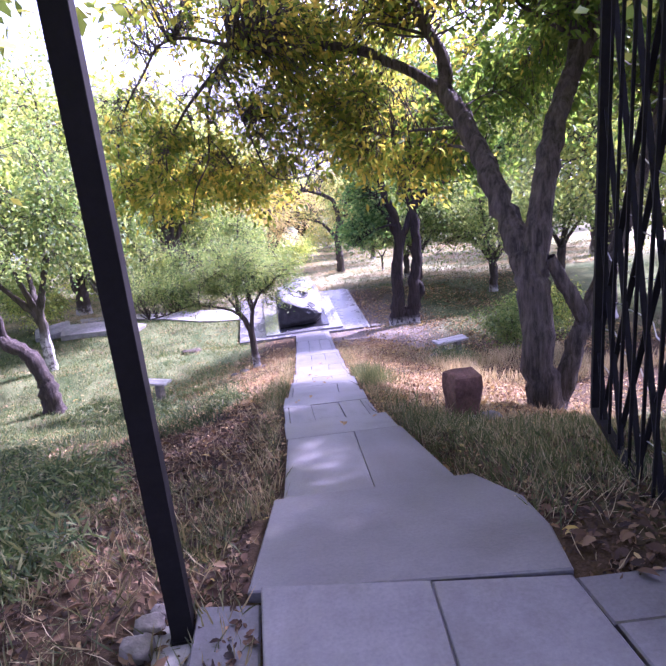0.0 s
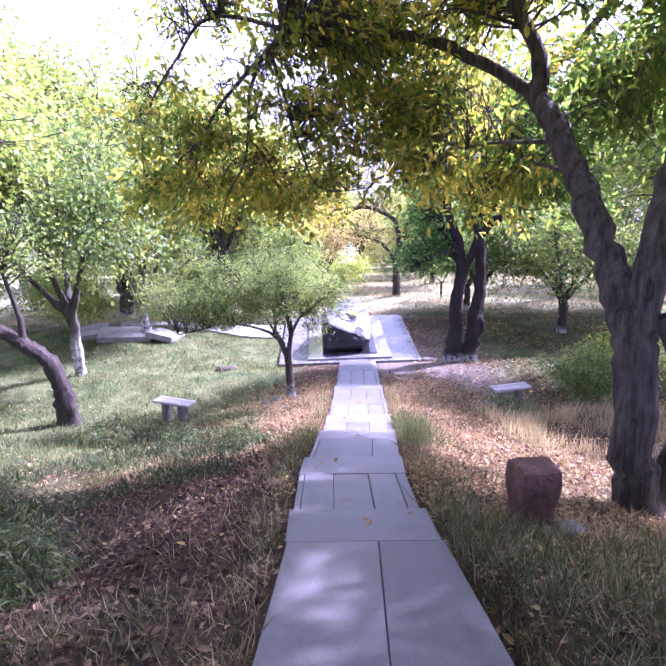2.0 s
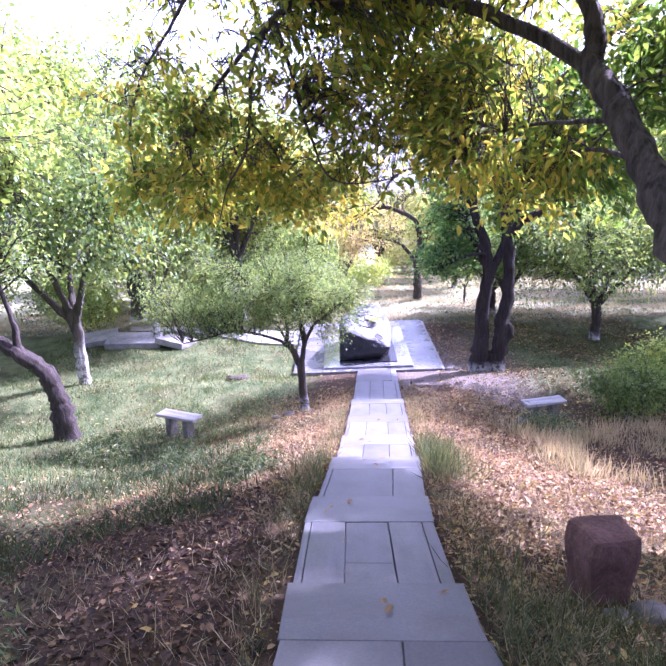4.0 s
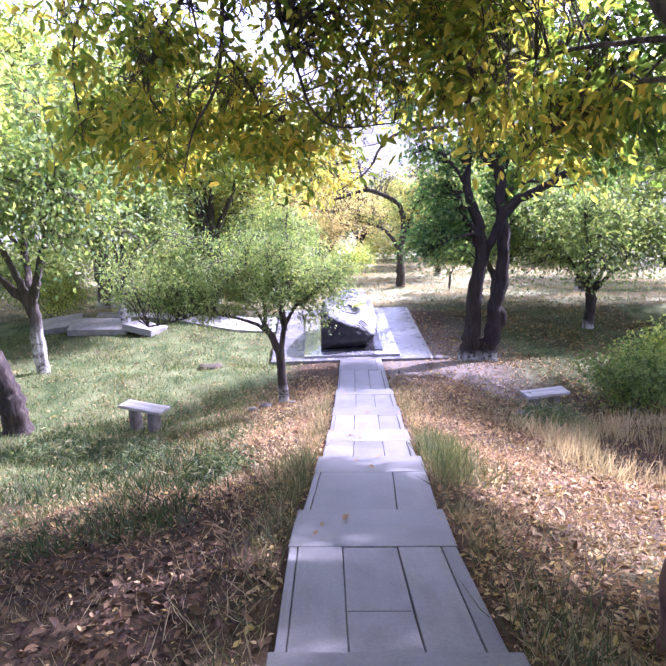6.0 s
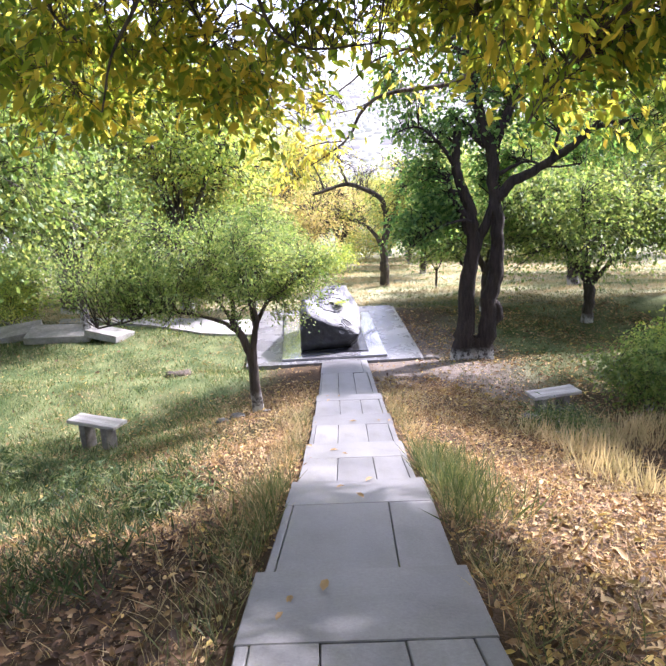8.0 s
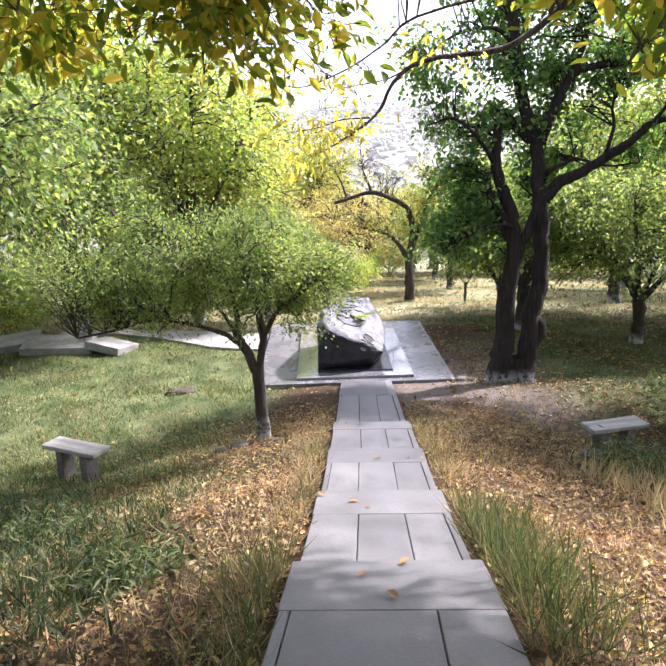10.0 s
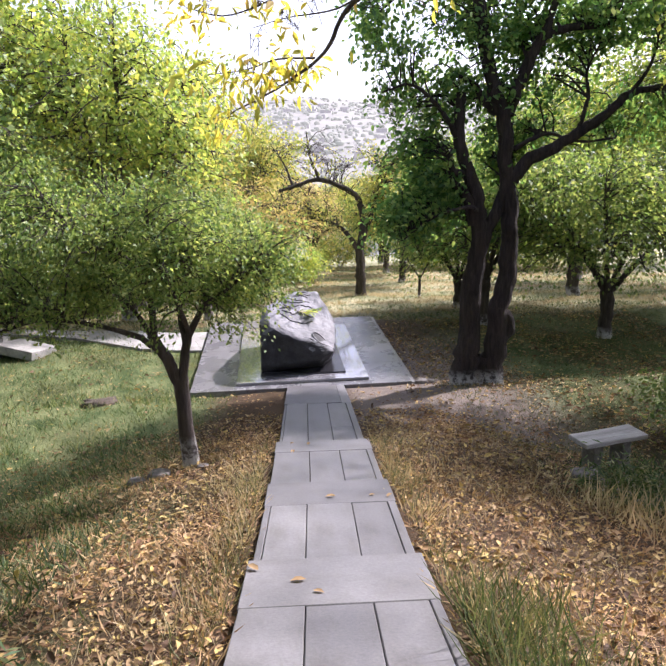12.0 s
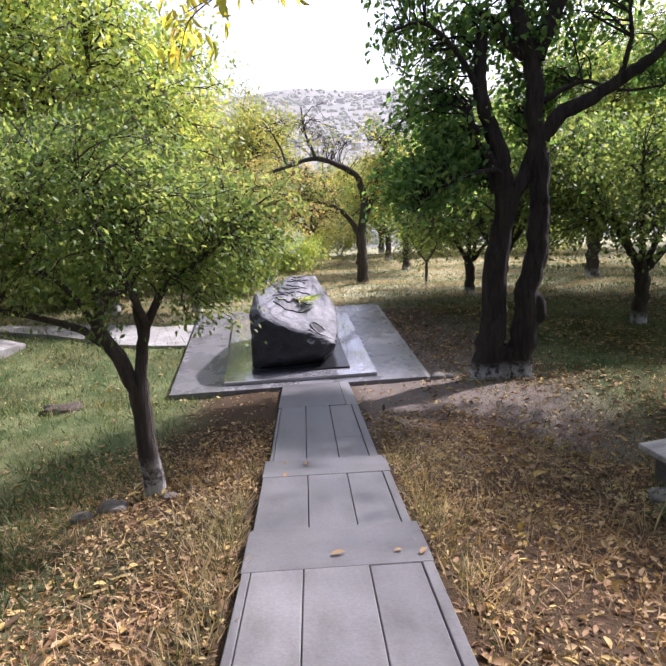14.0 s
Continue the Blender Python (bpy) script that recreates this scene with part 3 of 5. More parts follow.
def near_trees():
    # the old walnut over the path
    b = (2.4, 7.4, -1.85)
    def rel(*pts):
        return [(x - b[0], y - b[1], z - b[2]) for x, y, z in pts]
    low = [(rel((2.38, 7.4, -1.95), (2.36, 7.42, -1.5), (2.3, 7.5, -0.5), (2.3, 7.6, 0.1)), 0.20, 0.175),
           (rel((2.27, 7.55, -0.25), (2.16, 7.75, 0.25), (2.05, 8.2, 0.88), (1.95, 8.8, 1.54), (1.8, 9.28, 2.05)), 0.165, 0.115),
           (rel((1.82, 9.25, 2.0), (1.22, 9.7, 2.46), (0.57, 10.0, 2.75), (-0.06, 10.2, 2.82), (-0.79, 10.2, 2.83), (-1.0, 10.2, 2.74), (-1.18, 10.2, 2.57), (-1.34, 10.2, 2.44), (-1.64, 10.2, 2.14), (-1.95, 10.2, 1.7), (-2.05, 10.2, 1.34), (-1.9, 10.2, 1.1)), 0.075, 0.006),
           (rel((-0.79, 10.2, 2.83), (-1.18, 10.25, 2.97), (-1.57, 10.3, 3.06), (-1.9, 10.3, 2.98), (-2.2, 10.3, 2.6), (-2.5, 10.3, 2.2), (-2.7, 10.3, 1.65), (-2.7, 10.3, 1.1)), 0.034, 0.006),
           (rel((-1.08, 10.2, 2.66), (-0.95, 10.2, 2.25), (-0.86, 10.2, 1.85), (-0.75, 10.2, 1.5), (-0.62, 10.2, 1.15), (-0.38, 10.25, 1.02), (0.1, 10.3, 1.05)), 0.026, 0.006),
           (rel((-1.18, 10.2, 2.58), (-1.34, 10.2, 2.2), (-1.38, 10.2, 1.8), (-1.46, 10.2, 1.38), (-1.68, 10.2, 1.04), (-1.8, 10.2, 0.66)), 0.03, 0.006),
           (rel((1.8, 9.25, 2.0), (1.82, 9.3, 2.4), (1.5, 9.6, 3.2), (1.1, 10.0, 4.2), (0.8, 10.5, 5.2)), 0.10, 0.04),
           (rel((3.3, 8.5, 4.0), (3.3, 10.0, 3.6), (3.2, 12.2, 2.8), (2.8, 13.8, 2.1), (2.3, 14.5, 1.55), (1.65, 14.6, 1.1), (1.1, 14.6, 1.03), (0.64, 14.6, 0.95), (0.38, 14.6, 0.75), (0.22, 14.6, 0.46), (-0.07, 14.6, 0.24), (-0.4, 14.6, 0.06), (-0.65, 14.7, -0.04)), 0.066, 0.002),
           (rel((-0.4, 14.6, 0.06), (-0.66, 15.0, -0.04), (-0.78, 15.2, -0.3)), 0.006, 0.002),
           (rel((2.4, 14.4, 1.7), (1.4, 14.6, 1.6), (0.6, 14.6, 1.4), (0.28, 14.6, 1.15), (-0.1, 14.6, 0.92), (-0.6, 14.6, 0.74), (-0.95, 14.6, 0.8)), 0.022, 0.004),
           (rel((0.12, 14.6, 0.4), (-0.2, 14.5, 0.38), (-0.47, 14.5, 0.3), (-0.8, 14.5, 0.26)), 0.011, 0.003),
           (rel((0.6, 14.6, 0.93), (0.3, 14.7, 0.8), (-0.1, 14.7, 0.74), (-0.4, 14.7, 0.66)), 0.012, 0.003),
           (rel((2.3, 7.55, -0.2), (2.38, 7.6, 0.41), (2.68, 7.9, 1.41), (2.99, 8.1, 2.02), (3.21, 8.3, 2.84), (3.3, 8.5, 4.0)), 0.165, 0.08),
           (rel((3.15, 8.2, 2.6), (3.4, 9.2, 2.85), (3.6, 10.2, 2.6), (3.7, 11.0, 2.1)), 0.04, 0.012),
           (rel((2.95, 8.05, 2.0), (3.3, 8.1, 2.6), (3.75, 8.2, 3.3), (4.3, 8.4, 4.2)), 0.10, 0.05),
           (rel((2.5, 7.4, -1.9), (2.72, 7.4, -1.2), (2.88, 7.42, -0.75), (3.25, 7.5, -0.05), (3.6, 7.6, 0.75), (4.1, 7.8, 2.0), (4.6, 8.0, 3.4)), 0.13, 0.06),
           (rel((3.25, 8.4, 3.2), (3.4, 7.6, 4.0), (3.6, 6.4, 4.4), (4.2, 5.6, 4.6)), 0.06, 0.02),
           (rel((1.3, 9.8, 3.8), (1.8, 8.4, 4.6), (2.2, 7.0, 5.0), (2.4, 5.8, 5.2)), 0.06, 0.02),
           (rel((1.2, 9.9, 4.0), (0.6, 8.8, 4.5), (0.0, 7.6, 4.6), (-0.8, 7.2, 4.6)), 0.05, 0.015),
           (rel((2.42, 7.4, 0.05), (2.55, 7.4, -0.2), (2.72, 7.4, -0.48), (2.86, 7.42, -0.75)), 0.07, 0.09),
           (rel((-1.95, 10.2, 1.7), (-2.2, 10.7, 1.5), (-2.3, 11.2, 1.0), (-2.0, 11.5, 0.6)), 0.016, 0.005),
           (rel((-1.64, 10.2, 2.14), (-1.6, 10.3, 1.7), (-1.75, 10.4, 1.3), (-1.6, 10.4, 1.0)), 0.012, 0.004),
           (rel((-1.4, 10.2, 1.7), (-1.2, 10.6, 1.4), (-1.1, 11.0, 1.0), (-1.15, 11.3, 0.5)), 0.014, 0.005),
           (rel((1.95, 8.8, 1.54), (1.6, 9.2, 1.55), (1.2, 9.7, 1.5), (0.8, 10.3, 1.2)), 0.03, 0.008),
           (rel((2.0, 8.5, 1.2), (1.9, 9.4, 1.3), (1.7, 10.4, 1.1), (1.5, 11.3, 0.5)), 0.03, 0.008)]
    # the highest blobs, mostly out of view, are added to shade the ground
    blobs = [((-4.0, 2.8, 4.0), (1.25, 0.6, 0.8), 0.4, 1.0), ((-2.7, 2.7, 4.1), (1.0, 0.6, 0.7), 0.25, 1.0), ((-2.0, 3.2, 4.3), (0.9, 0.8, 0.7), 0.9, 0.15), ((-2.2, 3.6, 3.5), (0.8, 0.7, 0.5), 0.4, 0.2), ((-1.5, 2.6, 5.2), (0.9, 0.7, 0.5), 0.5, 0.1), ((-4.0, 3.0, 4.0), (1.3, 0.8, 0.8), 0.5, 0.4), ((-2.8, 2.9, 4.2), (1.2, 0.9, 0.8), 0.5, 0.5), ((-1.7, 2.8, 3.7), (1.0, 0.9, 0.9), 0.9, 0.3), ((-0.9, 0.6, 5.6), (1.5, 1.2, 0.6), 1.7),
             ((1.5 - 2.4, 3.2, 3.2), (0.8, 1.0, 0.7), 0.6, 0.3), ((1.0 - 2.4, 3.6, 5.6), (2.2, 1.6, 0.9), 1.5), ((-1.4 - 2.4, 3.4, 5.4), (1.6, 1.3, 0.7), 1.0, 0.45),
             ((0.9, 1.0, 5.2), (1.6, 1.4, 1.0), 2.4, 0.1, 2), ((2.1, 1.2, 4.6), (1.4, 1.2, 1.4), 2.4, 0.1, 2), ((0.1, 3.4, 3.4), (0.8, 1.2, 0.8), 0.6, 0.1, 2), ((-0.3, 3.8, 2.8), (0.6, 0.8, 0.5), 0.3),
             ((2.6, -1.5, 5.4), (1.8, 1.6, 1.0), 2.0), ((0.2, -1.2, 6.2), (1.8, 1.6, 0.9), 1.8), ((3.6, 1.2, 5.8), (1.6, 1.6, 1.2), 2.0, 0.1, 2), ((-1.0, 4.6, 4.6), (1.6, 1.0, 0.7), 1.0),
             ((-1.9, -0.6, 6.1), (1.8, 1.6, 0.8), 2.3), ((-3.4, 0.8, 6.3), (1.6, 1.5, 0.8), 1.2), ((-0.6, 2.6, 6.9), (1.8, 1.5, 0.8), 1.2), ((1.2, 2.9, 4.2), (1.1, 1.2, 0.8), 1.4, 0.1, 2), ((-4.3, 3.2, 3.3), (0.9, 0.7, 0.5), 0.7, 0.5), ((-3.2, 3.4, 3.25), (0.8, 0.6, 0.45), 0.5, 0.5), ((-4.5, 4.0, 2.95), (0.9, 0.6, 0.42), 0.42, 0.35), ((-3.5, 4.0, 3.0), (0.9, 0.6, 0.42), 0.42, 0.35), ((-4.6, 3.6, 2.8), (1.0, 0.7, 0.5), 0.30, 0.3), ((-5.4, 3.2, 3.2), (0.7, 0.6, 0.6), 0.25, 0.3), ((-3.6, 3.4, 2.7), (0.9, 0.7, 0.4), 0.12, 0.3), ((-3.2, 4.5, 4.9), (1.6, 1.3, 0.5), 0.35), ((-3.15, 7.8, 1.7), (0.2, 0.2, 0.22), 0.05, 0.0, 1), ((-3.0, 4.1, 2.8), (0.4, 0.3, 0.25), 0.12, 0.3), ((-2.8, 7.2, 2.2), (0.55, 0.3, 0.22), 0.08, 0.2, 1), ((-2.6, 7.2, 2.6), (0.65, 0.3, 0.25), 0.08, 0.3, 1), ((-3.1, 7.2, 2.65), (0.4, 0.3, 0.2), 0.05, 0.2, 1), ((-1.6, 7.2, 2.95), (0.5, 0.4, 0.25), 0.05, 0.4, 1), ((-0.3, 6.8, 3.8), (0.7, 0.5, 0.4), 0.2, 0.1, 1), ((1.2, 2.6, 4.4), (0.9, 0.8, 0.5), 0.15, 0.1, 1)]
    tree("walnut_tree", b, low, blobs, LEAF_WALNUT, BARK_WALNUT, 3, 2250, 42, 0.112, 0.22, 0.25, 0.13, 0.06, 0.12, label="old walnut tree with forked trunk and yellowing leaves", fine=True)


near_trees()


def more_trees():
    # the small apple tree beside the path
    b = (-1.36, 15.2, -3.62)
    limbs = [([(0.06, 0, -0.1), (0.05, 0, 0.2), (0.03, 0, 0.65), (0.02, 0, 0.97)], 0.088, 0.075),
             ([(0.01, 0, 0.88), (-0.08, 0, 1.12), (-0.16, 0, 1.3), (-0.25, 0, 1.46)], 0.068, 0.05),
             ([(-0.12, 0, 1.22), (-0.34, -0.02, 1.42), (-0.62, -0.03, 1.54), (-0.97, -0.06, 1.64), (-1.33, -0.1, 1.67), (-1.71, -0.15, 1.58), (-2.2, -0.2, 1.5)], 0.036, 0.012),
             ([(0.03, 0, 0.92), (0.08, 0, 1.22), (0.14, 0.02, 1.43), (0.31, 0.05, 1.72), (0.5, 0.1, 1.84), (0.85, 0.15, 2.1)], 0.06, 0.016),
             ([(-0.23, 0, 1.42), (-0.22, 0.02, 1.75), (-0.28, 0.0, 2.04), (-0.52, -0.05, 2.39), (-0.85, -0.05, 2.56), (-1.14, 0.0, 2.86)], 0.042, 0.012),
             ([(-0.25, 0, 1.44), (-0.42, 0.02, 1.74), (-0.7, 0.05, 1.95)], 0.03, 0.01),
             ([(0.1, 0, 1.3), (0.02, 0.3, 1.8), (0.1, 0.5, 2.3), (0.2, 0.6, 2.9)], 0.04, 0.012),
             ([(0.14, 0, 1.45), (0.1, -0.3, 1.8), (0.0, -0.5, 2.2), (-0.1, -0.5, 2.7)], 0.032, 0.01),
             ([(-0.52, -0.05, 2.39), (-0.5, 0.1, 2.7), (-0.7, 0.2, 3.0)], 0.02, 0.008)]
    blobs = [((-0.1, 0.1, 2.3), (1.1, 1.0, 0.66), 2.4), ((-1.1, 0.0, 2.3), (0.95, 0.9, 0.68), 1.8), ((0.72, 0.1, 2.15), (0.62, 0.8, 0.55), 1.0), ((-1.6, 0.1, 2.05), (0.7, 0.7, 0.45), 0.5), ((-2.3, 0.2, 2.4), (0.8, 0.8, 0.55), 0.6)]
    tree("apple_tree", b, limbs, blobs, LEAF_APPLE, BARK_APPLE, 11, 430, 112, 0.043, 0.27, 0.05, 0.10, 0.10, 0.05, label="small apple tree with lime-washed foot and low leafy crown")
    # the dark twin-stemmed tree beside the pad
    b = (3.4, 19.5, -4.5)
    def rel(*pts):
        return [(x - b[0], y - b[1], z - b[2]) for x, y, z in pts]
    def up(r0, r1, *xz):
        return (rel(*[(x, 19.5, z) for x, z in xz]), r0, r1)
    limbs = [up(0.22, 0.08, (2.98, -4.65), (3.04, -4.1), (3.1, -3.5), (3.11, -2.72), (3.22, -1.96), (3.2, -1.45), (3.1, -0.97), (2.93, -0.6), (2.82, -0.1), (2.84, 0.5)), up(0.09, 0.015, (3.02, -0.8), (2.74, -0.72), (2.68, -0.5), (2.76, -0.32)),
             up(0.12, 0.02, (3.15, -1.6), (2.95, -1.1), (2.76, -0.92), (2.7, -0.75)),
             up(0.19, 0.085, (3.54, -4.65), (3.54, -4.1), (3.6, -3.5), (3.62, -3.1), (3.74, -2.45), (3.76, -1.9), (3.74, -1.5), (3.65, -0.7), (3.55, 0.1), (3.42, 0.45), (3.28, 0.85), (3.15, 1.4), (3.05, 2.2), (2.95, 3.2)),
             up(0.12, 0.07, (3.18, -2.2), (3.4, -1.62), (3.58, -1.15), (3.66, -0.6)), up(0.09, 0.06, (3.72, -2.85), (3.85, -2.5), (3.78, -2.15)), up(0.10, 0.05, (3.6, -3.85), (3.74, -3.62), (3.84, -3.42), (3.78, -3.22), (3.62, -3.02)), up(0.13, 0.09, (3.62, -3.7), (3.82, -3.46), (3.78, -3.28), (3.66, -3.1)),
             up(0.19, 0.15, (3.25, -4.6), (3.27, -4.25), (3.3, -3.95)),
             up(0.115, 0.05, (3.6, 0.15), (3.76, 0.55), (3.98, 1.02), (4.18, 1.34), (4.6, 1.45), (5.3, 1.5)), up(0.07, 0.03, (4.1, 1.2), (4.3, 1.8), (4.5, 2.5), (4.8, 3.2)),
             up(0.085, 0.03, (3.45, 0.2), (3.2, 0.36), (3.08, 0.6), (2.8, 0.75)),
             up(0.125, 0.05, (3.72, -0.9), (3.99, -0.61), (4.54, -0.33), (5.1, 0.0), (5.39, 0.19), (5.77, 0.47), (6.7, 0.57)), up(0.05, 0.015, (3.75, -0.4), (4.0, -0.27), (4.35, -0.16), (4.9, -0.3), (5.5, -0.25)),
             up(0.045, 0.012, (4.85, -0.1), (4.97, 0.4), (4.92, 0.8), (5.1, 1.2)), up(0.045, 0.012, (5.7, 0.45), (6.0, 0.9), (6.1, 1.4)),
             (rel((3.2, 19.5, -1.4), (2.9, 19.2, -1.3), (2.3, 19.1, -1.45), (1.8, 19.1, -1.8)), 0.05, 0.012),
             (rel((2.85, 19.5, -0.3), (2.5, 19.4, 0.2), (2.0, 19.3, 0.6), (1.5, 19.3, 0.5)), 0.06, 0.012),
             (rel((3.1, 19.5, 1.8), (2.7, 19.4, 2.1), (2.0, 19.3, 2.0), (1.4, 19.2, 1.6)), 0.05, 0.012)]
    blobs = [((-1.0, 0.4, 3.2), (0.65, 0.7, 0.5), 0.8), ((-1.5, 0.2, 2.95), (0.5, 0.6, 0.4), 0.6), ((-1.3, 0.4, 3.9), (0.45, 0.5, 0.45), 0.35), ((-1.2, 0.4, 4.9), (0.7, 0.8, 0.5), 0.7), ((-1.6, 0, 6.1), (1.0, 0.9, 0.7), 0.9), ((0.0, 0.5, 5.6), (1.0, 0.9, 1.1), 1.3),
             ((0.4, 0.9, 4.2), (0.6, 0.5, 0.7), 0.7), ((1.7, 0, 6.9), (1.5, 1.2, 0.9), 1.2), ((-0.3, 0, 7.6), (1.6, 1.3, 0.9), 1.2), ((3.1, -0.4, 5.3), (0.7, 0.6, 0.7), 0.35, 0.7), ((-0.9, 0.3, 3.4), (0.5, 0.5, 0.6), 0.7), ((1.3, 0.9, 5.4), (0.9, 0.6, 0.9), 1.0), ((2.2, 0.6, 6.2), (1.0, 0.8, 0.7), 1.1), ((0.3, 0.9, 6.8), (1.2, 0.8, 0.8), 1.2), ((2.6, 0.5, 4.6), (0.8, 0.6, 0.4), 0.5)]
    tree("twin_stemmed_tree", b, limbs, blobs, LEAF_DARK, BARK_DARK, 21, 640, 46, 0.10, 0.3, 0.10, 0.14, 0.06, 0.15, label="dark twin-stemmed old tree with burls and lime-washed foot", fine=True)
    # the arched tree behind the pad
    b = (2.85, 31.7, -5.5)
    limbs = [([(0, 0, -0.1), (0, 0, 0.9), (-0.02, 0, 1.9)], 0.19, 0.15), ([(-0.02, 0, 1.7), (-0.5, 0, 2.4), (-1.0, 0, 2.75), (-1.9, 0, 3.0)], 0.10, 0.03),
             ([(0, 0, 1.8), (0.1, 0, 2.8), (-0.1, 0, 3.6), (-0.7, 0, 4.0), (-1.5, 0, 4.25), (-2.4, -0.1, 4.0), (-2.8, -0.1, 3.9)], 0.13, 0.05), ([(0, 0, 1.9), (0.5, 0.2, 3.2), (0.9, 0.3, 4.6)], 0.10, 0.03),
             ([(-1.4, 0, 4.25), (-1.7, 0, 5.0), (-1.8, 0, 5.8)], 0.06, 0.02), ([(-2.3, 0, 4.0), (-2.6, 0.1, 4.8), (-3.0, 0.1, 5.4)], 0.05, 0.015)]
    blobs = [((-1.2, 0, 3.3), (1.2, 0.9, 0.5), 0.8), ((-1.6, 0.2, 5.0), (1.5, 0.9, 0.7), 1.3, 0.85), ((0.9, 0.3, 4.3), (1.0, 0.9, 1.0), 1.6), ((0.7, 0.3, 3.2), (0.8, 0.8, 0.6), 0.8)]
    tree("arched_tree", b, limbs, blobs, LEAF_YELLOW, BARK_FAR, 31, 230, 42, 0.10, 0.3, 0.08, 0.17, 0.1, 0.45, label="old orchard tree with an arching half-bare limb")
    # the leaning trunk among the grass
    b = (-6.1, 15.1, -3.95)
    limbs = [([(0, 0, -0.1), (-0.02, 0, 0.45), (-0.1, 0, 0.95), (-0.3, 0, 1.36), (-0.62, 0, 1.66), (-1.2, 0.1, 2.0), (-2.0, 0.2, 2.6)], 0.22, 0.12),
             ([(-0.7, 0, 1.7), (-0.75, 0.1, 2.3), (-1.0, 0.2, 3.2)], 0.09, 0.03), ([(-1.9, 0.2, 2.6), (-2.2, 0.3, 3.4), (-2.0, 0.4, 4.2)], 0.10, 0.03)]
    blobs = [((-1.6, 0.3, 3.9), (1.5, 1.2, 1.0), 1.0), ((-2.8, 0.3, 3.2), (1.2, 1.2, 1.0), 1.0)]
    tree("leaning_tree", b, limbs, blobs, LEAF_APPLE, BARK_DEEP, 41, 170, 55, 0.08, 0.28, 0.05, 0.15, 0.12, 0.1, label="thick leaning old trunk with a leafy crown")


more_trees()


